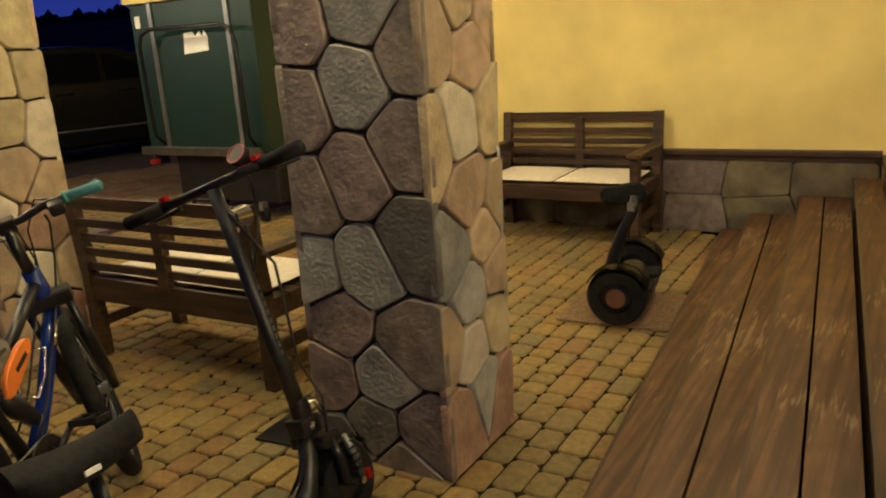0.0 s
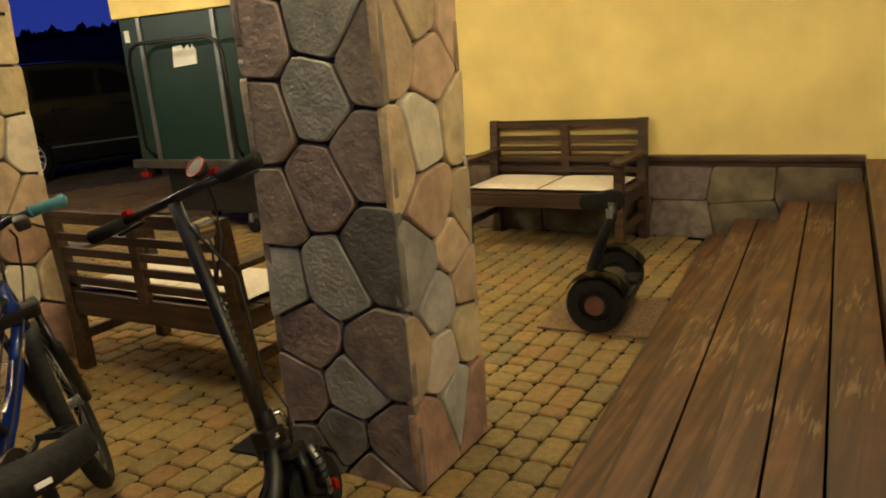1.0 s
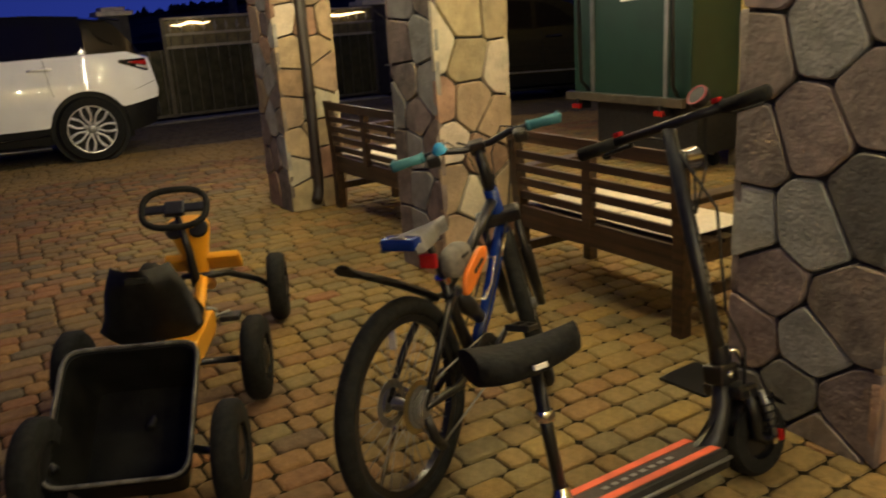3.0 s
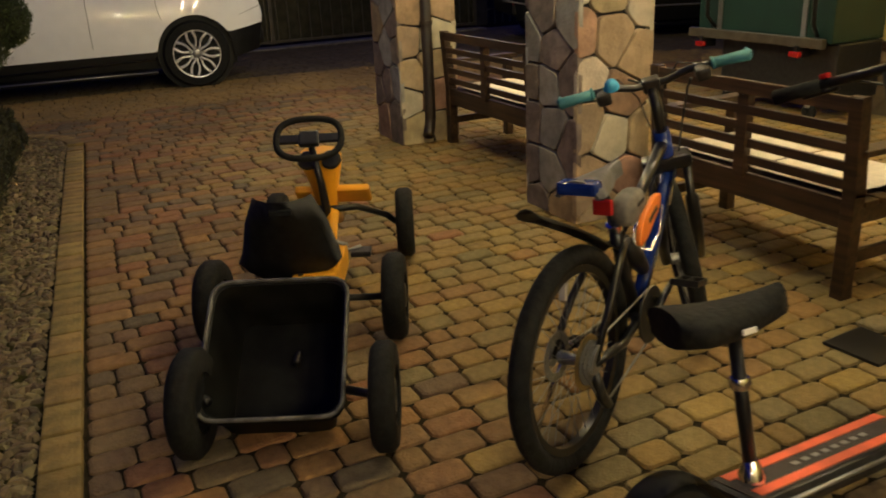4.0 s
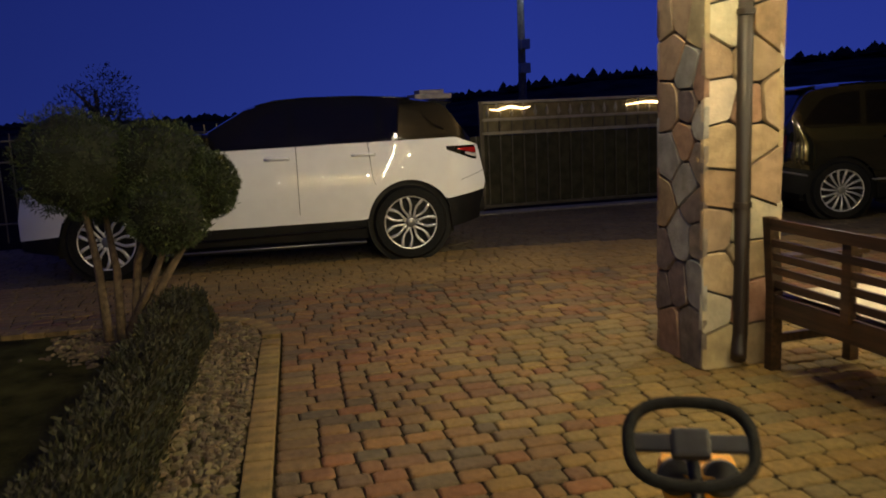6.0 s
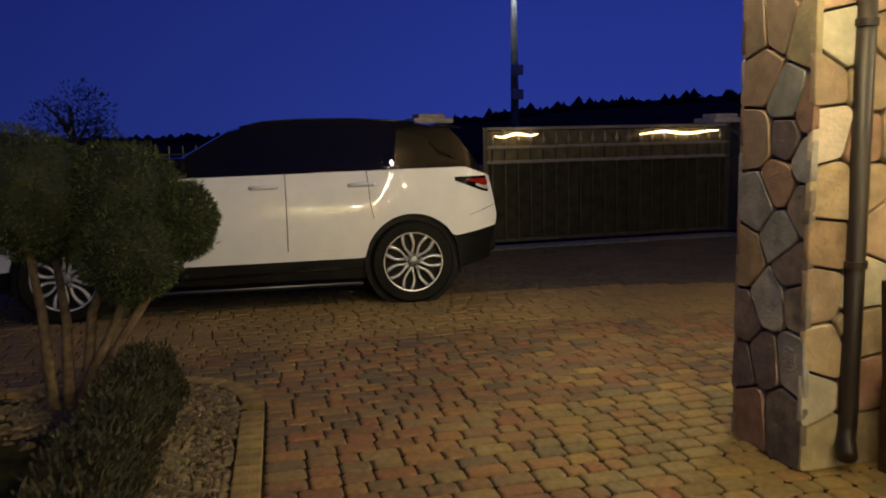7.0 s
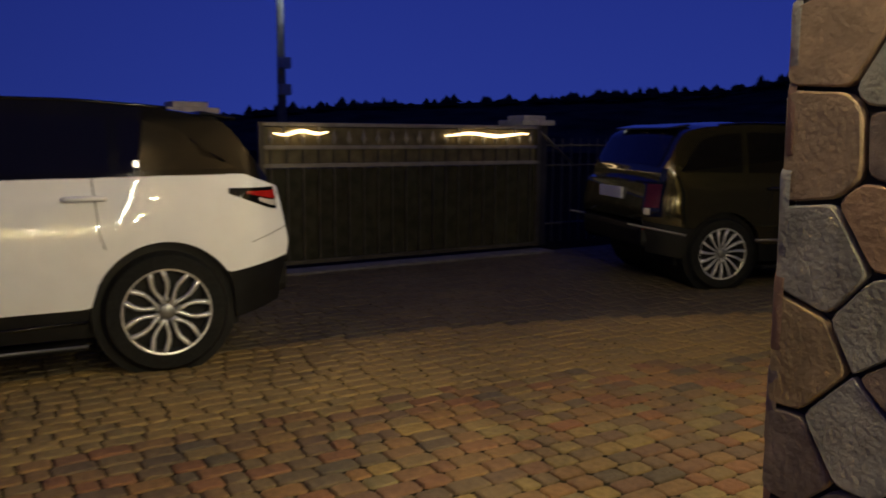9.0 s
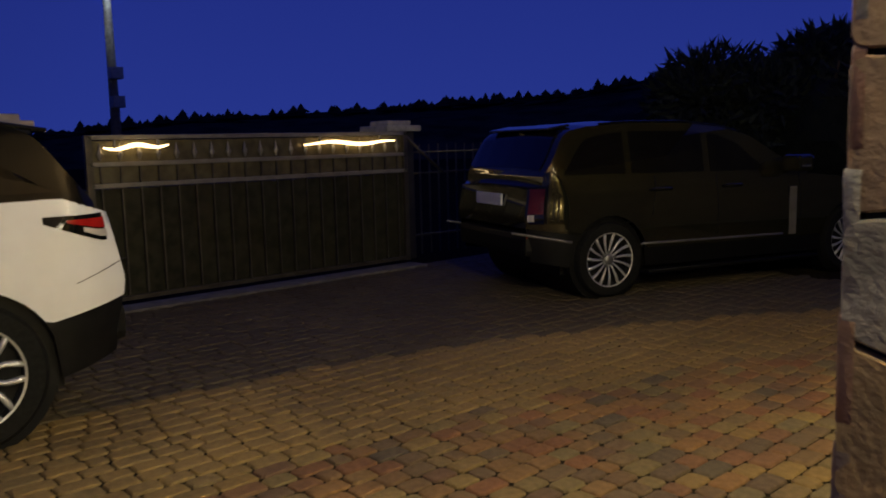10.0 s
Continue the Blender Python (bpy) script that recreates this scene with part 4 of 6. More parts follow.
part("chassis", box(-5.62, -4.44, 4.86, 5.36, 0.16, 0.60, 0.02), M_BLACK, cart)
for x in (-5.74, -4.72):
    part("rear_lamp", box(x - 0.05, x + 0.05, 4.70, 4.74, 0.49, 0.535, 0.01), M_RED, cart)
    part("lamp_bracket", box(x - 0.015, x + 0.015, 4.72, 4.88, 0.48, 0.58), M_BLACK, cart)
for x, y in ((-4.63, 4.84), (-5.55, 4.90), (-4.63, 5.30), (-5.55, 5.30)):
    cw = part("wheel", lathe([(0.012, -0.02), (0.055, -0.02), (0.065, -0.01), (0.065, 0.01), (0.055, 0.02), (0.012, 0.02)], 18, "Y", closed=True), M_RUBBER, cart)
    cw.location = (x, y, 0.066)
    part("fork", box(x - 0.02, x + 0.02, y - 0.035, y + 0.035, 0.10, 0.17), M_STEEL, cart)


# ---- wheels for small vehicles ----
def bike_wheel(parent, name, m, r, tyre, spokes):
    w = part(name, tube([(r * math.cos(a), 0, r * math.sin(a)) for a in [2 * math.pi * k / 48 for k in range(48)]], tyre, 10, True), M_RUBBER, parent, "knobbly black tyre")
    for v in w.data.vertices:
        d = math.hypot(v.co.x, v.co.z)
        f = (r - tyre + (d - r)) / d
        v.co.x *= f
        v.co.z *= f
    w.matrix_basis = m
    ri = r - tyre * 2
    part("rim", lathe([(ri - 0.018, -0.012), (ri + 0.004, -0.014), (ri + 0.004, 0.014), (ri - 0.018, 0.012)], 48, "Y", closed=True), M_BLACKMETAL, w)
    part("hub", lathe([(0.012, -0.05), (0.022, -0.04), (0.016, 0.0), (0.022, 0.04), (0.012, 0.05)], 14, "Y"), M_STEEL, w)
    b = bmesh.new()
    for k in range(spokes):
        a = 2 * math.pi * k / spokes
        o = 0.5 if k % 2 else -0.5
        s = 0.03 if k % 4 < 2 else -0.03
        tube([(0.02 * math.cos(a + o), s, 0.02 * math.sin(a + o)), ((ri - 0.01) * math.cos(a), 0, (ri - 0.01) * math.sin(a))], 0.0013, 3, bm=b)
    tagged(part("spokes", b, M_STEEL, w), kind="stuff")
    return w


# ---- blue bicycle on its stand ----
BYAW = math.degrees(math.atan2(0.888, -0.46))
bike = thing("bicycle", "blue mountain bike with teal grips leaning on its stand", "bicycle", at=pose(-1.825, 0.625, 0, 0, 0, BYAW) @ pose(0, 0, 0, -4.5, 0, 0))
R = 0.33
bike_wheel(bike, "rear_wheel", pose(0, 0, R), R, 0.030, 32)
STEER = pose(0.685, 0, 0.84, 0, -20, 0) @ pose(0, 0, 0, 0, 0, 30)
bike_wheel(bike, "front_wheel", STEER @ pose(0.045, 0, -0.555), R, 0.030, 32)
bb = (0.42, 0, 0.31)
M_BRASS = mat("brass", (0.5, 0.38, 0.16), 0.35, metal=0.9)
for nm, pts, rad, mt in (
    ("down_tube", [(0.735, 0, 0.70), (0.66, 0, 0.585), (0.56, 0, 0.45), bb], [0.024, 0.025, 0.024, 0.024], M_BLUE),
    ("top_tube", [(0.70, 0, 0.81), (0.52, 0, 0.70), (0.33, 0, 0.60)], [0.021, 0.018, 0.016], M_BLACKMETAL),
    ("seat_tube", [bb, (0.345, 0, 0.50), (0.30, 0, 0.64)], [0.024, 0.020, 0.019], M_BLACKMETAL),
    ("head_tube", [(0.745, 0, 0.68), (0.685, 0, 0.85)], 0.027, M_BLUE),
    ("seat_post", [(0.30, 0, 0.63), (0.235, 0, 0.79)], 0.013, M_BLACKMETAL),
    ("frame_shock", [(0.36, 0.0, 0.575), (0.43, 0.0, 0.50), (0.50, 0.0, 0.43)], [0.022, 0.034, 0.022], M_BLACK),
    ("frame_badge", [(0.700, -0.026, 0.675), (0.655, -0.030, 0.605)], 0.008, M_CHROME),
):
    part(nm, tube(pts, rad, 12), mt, bike)
part("seat_clamp", lathe([(0.020, -0.016), (0.026, -0.012), (0.026, 0.012), (0.020, 0.016)], 14, "Z"), M_CHROME, bike).matrix_basis = pose(0.302, 0, 0.635, 0, -22, 0)
for s in (-1, 1):
    part("chain_stay", tube([(0.0, s * 0.068, R), (0.20, s * 0.062, 0.305), (0.34, s * 0.040, 0.31), bb], [0.012, 0.014, 0.014, 0.014], 8), M_BLACKMETAL, bike)
    part("seat_stay", tube([(0.0, s * 0.068, R), (0.12, s * 0.062, 0.46), (0.25, s * 0.045, 0.57), (0.36, s * 0.015, 0.575)], [0.010, 0.012, 0.012, 0.010], 8), M_BLACKMETAL, bike)
    part("dropout", plate(round_outline([(-0.03, R - 0.02), (0.0, R - 0.035), (0.05, R), (0.035, R + 0.05), (-0.01, R + 0.03)], 0.012, 2), s * 0.068 - 0.004, s * 0.068 + 0.004), M_STEEL, bike)
    fk = part("fork_leg", tube([(0.0, s * 0.062, -0.10), (0.0, s * 0.062, -0.26), (0.0, s * 0.062, -0.27), (0.0, s * 0.062, -0.40), (0.035, s * 0.062, -0.555)], [0.014, 0.014, 0.023, 0.023, 0.017], 10), M_BLACKMETAL, bike)
    fk.matrix_basis = STEER
    part("crank", tube([(0.42, s * 0.065, 0.31), (0.42 - s * 0.13, s * 0.082, 0.31 - s * 0.075)], [0.014, 0.010], 8), M_BLACKMETAL, bike)
    pd = bmesh.new()
    for px_ in (-0.042, 0.036):
        box(px_, px_ + 0.008, -0.045, 0.045, -0.011, 0.011, 0.002, pd)
    for py_ in (-0.045, -0.004, 0.037):
        box(-0.036, 0.036, py_, py_ + 0.008, -0.009, 0.009, 0.002, pd)
    part("pedal", pd, M_BLACK, bike).matrix_basis = pose(0.42 - s * 0.13, s * 0.135, 0.31 - s * 0.075, 0, 12, 0)
crown = part("fork_crown", box(-0.032, 0.032, -0.082, 0.082, -0.135, -0.085, 0.014), M_BLACKMETAL, bike)
crown.matrix_basis = STEER
BAR = STEER @ pose(0.0, 0, 0.10, 0, 0, 0)
stem = part("stem", tube([(0.0, 0, -0.12), (0.0, 0, 0.0), (0.055, 0, 0.050)], [0.020, 0.019, 0.017], 10), M_BLACKMETAL, bike)
stem.matrix_basis = BAR
clampb = part("bar_clamp", box(0.033, 0.077, -0.028, 0.028, 0.030, 0.076, 0.008), M_BLACKMETAL, bike)
clampb.matrix_basis = BAR
bar = part("handlebar", tube([(0.0, -0.20, 0.098), (0.03, -0.12, 0.085), (0.05, -0.05, 0.057), (0.05, 0.05, 0.057), (0.03, 0.12, 0.085), (0.0, 0.20, 0.098)], 0.0125, 10), M_BLACKMETAL, bike)
bar.matrix_basis = BAR
for s in (-1, 1):
    gp = part("grip", tube([(0.0, s * 0.185, 0.098), (-0.01, s * 0.23, 0.102), (-0.028, s * 0.295, 0.108), (-0.03, s * 0.30, 0.108)], [0.018, 0.0165, 0.019, 0.012], 12), M_TEAL, bike, "teal rubber grip")
    gp.matrix_basis = BAR
    for ring_y in (0.186, 0.288):
        part("grip_collar", tube([(0.0, s * ring_y, 0.099), (0.0, s * (ring_y + 0.008), 0.100)], 0.0205, 12), M_TEAL, gp)
    lv = part("brake_lever", tube([(0.01, s * 0.145, 0.090), (0.055, s * 0.15, 0.070), (0.060, s * 0.20, 0.062), (0.045, s * 0.27, 0.060)], [0.014, 0.009, 0.006, 0.006], 6), M_CHROME, bike, "silver brake lever")
    lv.matrix_basis = BAR
    sh = part("shifter", box(-0.030, 0.020, s * 0.155 - 0.024, s * 0.155 + 0.024, 0.058, 0.100, 0.012), M_BLACK, bike)
    sh.matrix_basis = BAR
    ca = part("cable", tube([(0.04, s * 0.15, 0.09), (0.13, s * 0.10, 0.07), (0.15, s * 0.04, -0.03), (0.07, s * 0.02, -0.14), (0.03, s * 0.03, -0.24)], 0.003, 6), M_BLACK, bike)
    ca.matrix_basis = BAR
bell = part("bell", lathe([(0.001, 0.030), (0.016, 0.024), (0.024, 0.008), (0.026, 0.0), (0.001, 0.0)], 16, "Z"), mat("bell_blue", (0.05, 0.35, 0.65), 0.25), bike, "bright blue bell")
bell.matrix_basis = BAR @ pose(0.0, 0.125, 0.105, 0, -15, 0)
# saddle: broad tail, narrow nose, drooping sides
sdl = bmesh.new()
secs = []
for k in range(15):
    u = k / 14
    hw = 0.022 + 0.062 * max(0, 1 - u / 0.72) ** 0.8 if u < 0.72 else 0.022 - 0.006 * (u - 0.72) / 0.28
    if k == 0:
        hw *= 0.8
    top = 0.018 * (1 - u) ** 2 + 0.006 * u
    secs.append([sdl.verts.new((-0.13 + 0.27 * u, hw * f, top - 0.030 * abs(f) ** 2.4 - (0.018 if abs(f) == 1 else 0))) for f in (-1, -0.75, -0.4, 0, 0.4, 0.75, 1)])
for a, b in zip(secs, secs[1:]):
    for k in range(6):
        sdl.faces.new((a[k], a[k + 1], b[k + 1], b[k]))
bmesh.ops.recalc_face_normals(sdl, faces=sdl.faces)
bmesh.ops.solidify(sdl, geom=sdl.faces[:], thickness=0.014)
SADDLE = pose(0.205, 0, 0.822, 0, -3, 0)
sad = part("saddle", smooth(sdl, 60), mat("saddle_grey", (0.10, 0.10, 0.11), 0.35, vary=0.3, scale=30), bike, "grey and blue saddle")
sad.matrix_basis = SADDLE
part("saddle_patch", box(-0.137, -0.085, -0.062, 0.062, -0.026, 0.014, 0.014), M_BLUE, sad, "glossy blue tail panel")
for s in (-1, 1):
    part("saddle_rail", tube([(-0.10, s * 0.030, -0.012), (-0.05, s * 0.022, -0.040), (0.05, s * 0.020, -0.040), (0.12, s * 0.008, -0.010)], 0.004, 6), M_STEEL, sad)
part("reflector", box(-0.010, 0.010, -0.030, 0.030, -0.024, 0.024, 0.006), mat("reflector_red", (0.30, 0.012, 0.014), 0.2), bike, "red rear reflector").location = (0.21, -0.012, 0.722)
bag = bmesh.new()
bmesh.ops.create_icosphere(bag, subdivisions=3, radius=1)
for v in bag.verts:
    q = v.co
    v.co = Vector([math.copysign(abs(c) ** 0.72, c) * d for c, d in zip(q, (0.068, 0.040, 0.052))])
bagob = part("tail_pouch", smooth(bag, 80), mat("pouch_grey", (0.17, 0.155, 0.13), 0.6, vary=0.3, scale=30), bike, "grey zipped pouch with an orange flap")
bagob.matrix_basis = pose(0.335, -0.035, 0.690, 0, -8, 0)
part("pouch_slot", box(-0.020, 0.022, -0.042, -0.038, 0.012, 0.024, 0.002), M_BLACK, bagob)
fl = plate(round_outline([(-0.105, -0.030), (-0.045, -0.040), (0.08, -0.018), (0.105, 0.016), (0.06, 0.038), (-0.06, 0.030)], 0.035, 5), -0.009, 0.009, 0.005)
flap = part("pouch_flap", smooth(fl, 60), M_ORANGE, bike, "bright orange flap")
flap.matrix_basis = pose(0.362, -0.083, 0.650, 0, -25, 0)
part("flap_slot", box(-0.015, 0.055, -0.0105, -0.0088, -0.007, 0.008, 0.0005), M_BLACK, flap)
part("bottle_cage", tube([(0.50, -0.03, 0.50), (0.54, -0.042, 0.55), (0.60, -0.03, 0.62), (0.60, 0.03, 0.62), (0.54, 0.042, 0.55), (0.50, 0.03, 0.50)], 0.006, 6, True), M_CHROME, bike)
for cy in (-0.035, 0.03):
    part("brake_cable", tube([(0.66, cy * 3.2, 1.02), (0.76, cy * 1.8, 0.98), (0.78, cy, 0.86), (0.73, cy, 0.74), (0.55, cy, 0.50), (0.40, cy * 1.3, 0.36)], 0.004, 6), M_BLACK, bike)
mg = bmesh.new()
rows_ = []
for k in range(15):
    t = k / 14
    x = 0.29 - 0.48 * t
    z = 0.575 + 0.30 * t - 0.055 * t * t + (0.010 if k == 14 else 0)
    wd = 0.030 + 0.020 * t - (0.016 if k == 14 else 0)
    rows_.append([mg.verts.new((x, wd * f, z - 0.020 * f * f)) for f in (-1, -0.5, 0, 0.5, 1)])
for c0, c1 in zip(rows_, rows_[1:]):
    for k in range(4):
        mg.faces.new((c0[k], c0[k + 1], c1[k + 1], c1[k]))
bmesh.ops.solidify(mg, geom=mg.faces[:], thickness=0.004)
part("mudguard", smooth(mg, 60), M_BLACK, bike)
for k, rc in enumerate((0.078, 0.062, 0.048, 0.036)):
    teeth = 36 - 7 * k
    outl = [((rc + (0.004 if q % 2 else 0)) * math.cos(math.pi * q / teeth), (rc + (0.004 if q % 2 else 0)) * math.sin(math.pi * q / teeth)) for q in range(2 * teeth)]
    part("sprocket", plate(outl, -0.045 - 0.006 * k, -0.043 - 0.006 * k), M_BRASS if k == 0 else M_STEEL, bike, "brass-coloured sprocket" if k == 0 else "").location = (0, 0, R)
part("brake_disc", lathe([(0.05, 0.052), (0.075, 0.052), (0.075, 0.054), (0.05, 0.054)], 28, "Y", closed=True), M_STEEL, bike).location = (0, 0, R)
part("wheel_reflector", box(-0.006, 0.006, -0.012, 0.012, -0.03, 0.03, 0.004), M_CLEARLENS, bike, "clear wheel reflector").matrix_basis = pose(0.02, 0.03, R + 0.20, 0, 5, 0)
part("chain_ring", lathe([(0.02, -0.052), (0.085, -0.052), (0.085, -0.048), (0.02, -0.048)], 32, "Y", closed=True), M_BLACKMETAL, bike).location = bb
part("chain_guard", lathe([(0.060, -0.060), (0.092, -0.060), (0.094, -0.056), (0.060, -0.056)], 32, "Y", closed=True), M_BLACK, bike).location = bb
part("chain", tube([(0, -0.05, R + 0.040), (0.42, -0.05, 0.395), (0.50, -0.05, 0.31), (0.42, -0.05, 0.225), (0.06, -0.055, R - 0.17), (-0.02, -0.05, R - 0.04)], 0.004, 5, True), M_STEEL, bike)
part("derailleur", tube([(0.01, -0.06, R - 0.03), (0.04, -0.06, R - 0.12), (0.08, -0.06, R - 0.17)], [0.014, 0.018, 0.016], 8), M_BLACK, bike)
part("kick_stand", tube([(0.10, 0.06, 0.33), (0.06, 0.12, 0.17), (0.03, 0.17, 0.015)], [0.010, 0.008, 0.009], 8), M_CHROME, bike)

# ---- electric scooter with a saddle ----
sc = thing("electric_scooter", "black electric scooter with saddle and orange deck stripes", "scooter", at=pose(-1.307, 1.56, 0, 0, 0, 89.9) @ pose(0, 0, 0, -13, 0, 0))


def small_wheel(parent, name, m, r, w, label=""):
    t = part(name, lathe([(r * 0.55, -w / 2), (r * 0.9, -w / 2), (r, -w * 0.28), (r, w * 0.28), (r * 0.9, w / 2), (r * 0.55, w / 2)], 32, "Y", closed=True), M_RUBBER, parent, label)
    t.matrix_basis = m
    part("rim", lathe([(0.012, -w * 0.42), (r * 0.3, -w * 0.42), (r * 0.56, -w * 0.3), (r * 0.56, w * 0.3), (r * 0.3, w * 0.42), (0.012, w * 0.42)], 24, "Y", closed=True), M_BLACKMETAL, t)
    return t


small_wheel(sc, "front_wheel", pose(0, 0, 0.125), 0.125, 0.075)
small_wheel(sc, "rear_wheel", pose(-1.02, 0, 0.125), 0.125, 0.075)
dk = box(-0.84, -0.20, -0.085, 0.085, 0.105, 0.165, 0.015)
part("deck", dk, M_BLACK, sc)
part("grip_mat", box(-0.82, -0.22, -0.075, 0.075, 0.166, 0.169, 0.001), mat("grip_tape", (0.06, 0.05, 0.045), 0.9, bump=0.6, bump_scale=300), sc)
for y in (-0.052, 0.052):
    part("deck_stripe", box(-0.80, -0.22, y - 0.017, y + 0.017, 0.1695, 0.1715, 0.0008), mat("stripe_orange", (0.80, 0.13, 0.05), 0.6), sc, "orange deck stripe")
for k in range(8):
    part("lettering_bar", box(-0.62 + k * 0.036, -0.600 + k * 0.036, -0.009, 0.009, 0.1695, 0.1708), M_STEEL, sc)
part("neck", tube([(-0.24, 0, 0.13), (-0.16, 0, 0.17), (-0.115, 0, 0.25), (-0.095, 0, 0.34)], [0.038, 0.036, 0.030, 0.028], 12), M_BLACK, sc)
part("neck_gusset", plate(round_outline([(-0.26, 0.165), (-0.15, 0.165), (-0.115, 0.27), (-0.15, 0.22)], 0.012, 2), -0.012, 0.012, 0.003), M_BLACKMETAL, sc)
part("folding_joint", box(-0.135, -0.055, -0.038, 0.038, 0.325, 0.385, 0.010), M_BLACKMETAL, sc)
part("joint_pin", tube([(-0.095, -0.046, 0.355), (-0.095, 0.046, 0.355)], 0.012, 12), M_CHROME, sc, "chrome hinge pin")
part("fork_bridge", box(-0.105, -0.025, -0.075, 0.075, 0.275, 0.315, 0.012), M_BLACKMETAL, sc)
for s in (-1, 1):
    part("fork_arm", tube([(-0.065, s * 0.060, 0.30), (-0.045, s * 0.062, 0.22), (-0.05, s * 0.062, 0.15), (0.0, s * 0.058, 0.125)], [0.016, 0.018, 0.017, 0.020], 8), M_BLACKMETAL, sc)
    part("damper", tube([(-0.02, s * 0.078, 0.285), (0.0, s * 0.078, 0.22), (0.012, s * 0.074, 0.135)], [0.011, 0.015, 0.011], 8), M_STEEL, sc)
    part("spring", tube([(0.0 + 0.018 * math.cos(k * 0.9), s * 0.078 + 0.018 * math.sin(k * 0.9), 0.155 + k * 0.0034) for k in range(36)], 0.0042, 5), M_BLACKMETAL, sc)
    part("axle_nut", lathe([(0.014, s * 0.075), (0.014, s * 0.088), (0.001, s * 0.089)], 6, "Y"), M_CHROME, sc).location = (0, 0, 0.125)
mgd = bmesh.new()
rows_ = []
for k in range(11):
    a = radians(30 + 13 * k)
    rows_.append([mgd.verts.new((0.142 * math.cos(a), 0.046 * f, 0.125 + (0.142 - 0.010 * f * f) * math.sin(a))) for f in (-1, -0.5, 0, 0.5, 1)])
for c0, c1 in zip(rows_, rows_[1:]):
    for k in range(4):
        mgd.faces.new((c0[k], c0[k + 1], c1[k + 1], c1[k]))
bmesh.ops.solidify(mgd, geom=mgd.faces[:], thickness=0.005)
part("mudguard", smooth(mgd, 60), M_BLACK, sc)
mgr = bmesh.new()
rows_ = []
for k in range(11):
    a = radians(20 + 13 * k)
    rows_.append([mgr.verts.new((-1.02 + 0.145 * math.cos(a), 0.048 * f, 0.125 + (0.145 - 0.010 * f * f) * math.sin(a))) for f in (-1, -0.5, 0, 0.5, 1)])
for c0, c1 in zip(rows_, rows_[1:]):
    for k in range(4):
        mgr.faces.new((c0[k], c0[k + 1], c1[k + 1], c1[k]))
bmesh.ops.solidify(mgr, geom=mgr.faces[:], thickness=0.005)
part("mudguard", smooth(mgr, 60), M_BLACK, sc)
part("tail_light", box(-1.175, -1.155, -0.025, 0.025, 0.185, 0.205, 0.005), M_RED, sc, "red tail light")
part("deck_edge", tube([(-0.84, -0.088, 0.140), (-0.20, -0.088, 0.140)], 0.006, 6), M_STEEL, sc, "scuffed metal deck edge")
part("deck_edge", tube([(-0.84, 0.088, 0.140), (-0.20, 0.088, 0.140)], 0.006, 6), M_STEEL, sc, "scuffed metal deck edge")
part("wiring", tube([(-0.15, -0.02, 1.04), (-0.06, -0.05, 0.86), (-0.07, -0.035, 0.55), (-0.03, -0.05, 0.42), (-0.06, -0.05, 0.30)], 0.005, 6), M_BLACK, sc)
part("axle_light", box(0.03, 0.05, -0.085, -0.06, 0.11, 0.145, 0.006), M_RED, sc, "small red marker")
part("column", tube([(-0.085, 0, 0.34), (-0.11, 0, 0.60), (-0.158, 0, 1.12)], [0.026, 0.025, 0.020], 12), M_BLACK, sc)
for k in range(9):
    bx = box(-0.0015, 0.003, -0.0020, 0.0020, -0.008, 0.008)
    part("lettering_bar", bx, M_STEEL, sc).location = (-0.1125 - 0.0018 * k, -0.0245, 0.60 + 0.026 * k)
part("clamp", lathe([(0.03, -0.04), (0.034, 0.0), (0.03, 0.04)], 12, "Z"), M_BLACKMETAL, sc).location = (-0.088, 0, 0.40)
part("folding_latch", tube([(-0.10, 0.0, 0.42), (-0.05, -0.03, 0.42), (-0.03, -0.04, 0.36)], 0.010, 8), M_CHROME, sc)
HB = pose(-0.160, 0, 1.115, -7, 0, 10)
h = part("handlebar", tube([(0, -0.22, 0.012), (0, 0.22, 0.012)], 0.015, 10), M_BLACKMETAL, sc)
h.matrix_basis = HB
for s in (-1, 1):
    gg = part("grip", tube([(0, s * 0.19, 0.012), (-0.01, s * 0.33, 0.010)], [0.020, 0.022], 12), M_RUBBER, sc)
    gg.matrix_basis = HB
    le = part("brake_lever", tube([(0.02, s * 0.16, 0.01), (0.06, s * 0.18, -0.005), (0.045, s * 0.28, -0.01)], [0.010, 0.008, 0.006], 6), M_BLACK, sc)
    le.matrix_basis = HB
    cb = part("cable", tube([(0.02, s * 0.12, 0.01), (0.10, s * 0.06, -0.03), (0.11, s * 0.02, -0.14), (0.03, 0, -0.26)], 0.004, 6), M_BLACK, sc)
    cb.matrix_basis = HB
    sw = part("switch", box(-0.012, 0.012, s * 0.175 - 0.012, s * 0.175 + 0.012, 0.026, 0.042, 0.004), M_RED, sc)
    sw.matrix_basis = HB
dsp = part("display", lathe([(0.030, -0.012), (0.034, 0.0), (0.030, 0.012), (0.001, 0.013)], 20, "Z"), M_BLACK, sc)
dsp.matrix_basis = HB @ pose(0.01, -0.12, 0.06, 0, -50, 0)
part("display_ring", lathe([(0.028, 0.011), (0.032, 0.011), (0.032, 0.014), (0.028, 0.014)], 20, "Z", closed=True), mat("ring_red", (0.35, 0.04, 0.05), 0.4), dsp)
hl = part("head_light", lathe([(0.001, -0.03), (0.028, -0.025), (0.034, 0.03), (0.001, 0.035)], 16, "X"), M_CHROME, sc, "chrome head light")
hl.location = (-0.098, 0, 1.02)
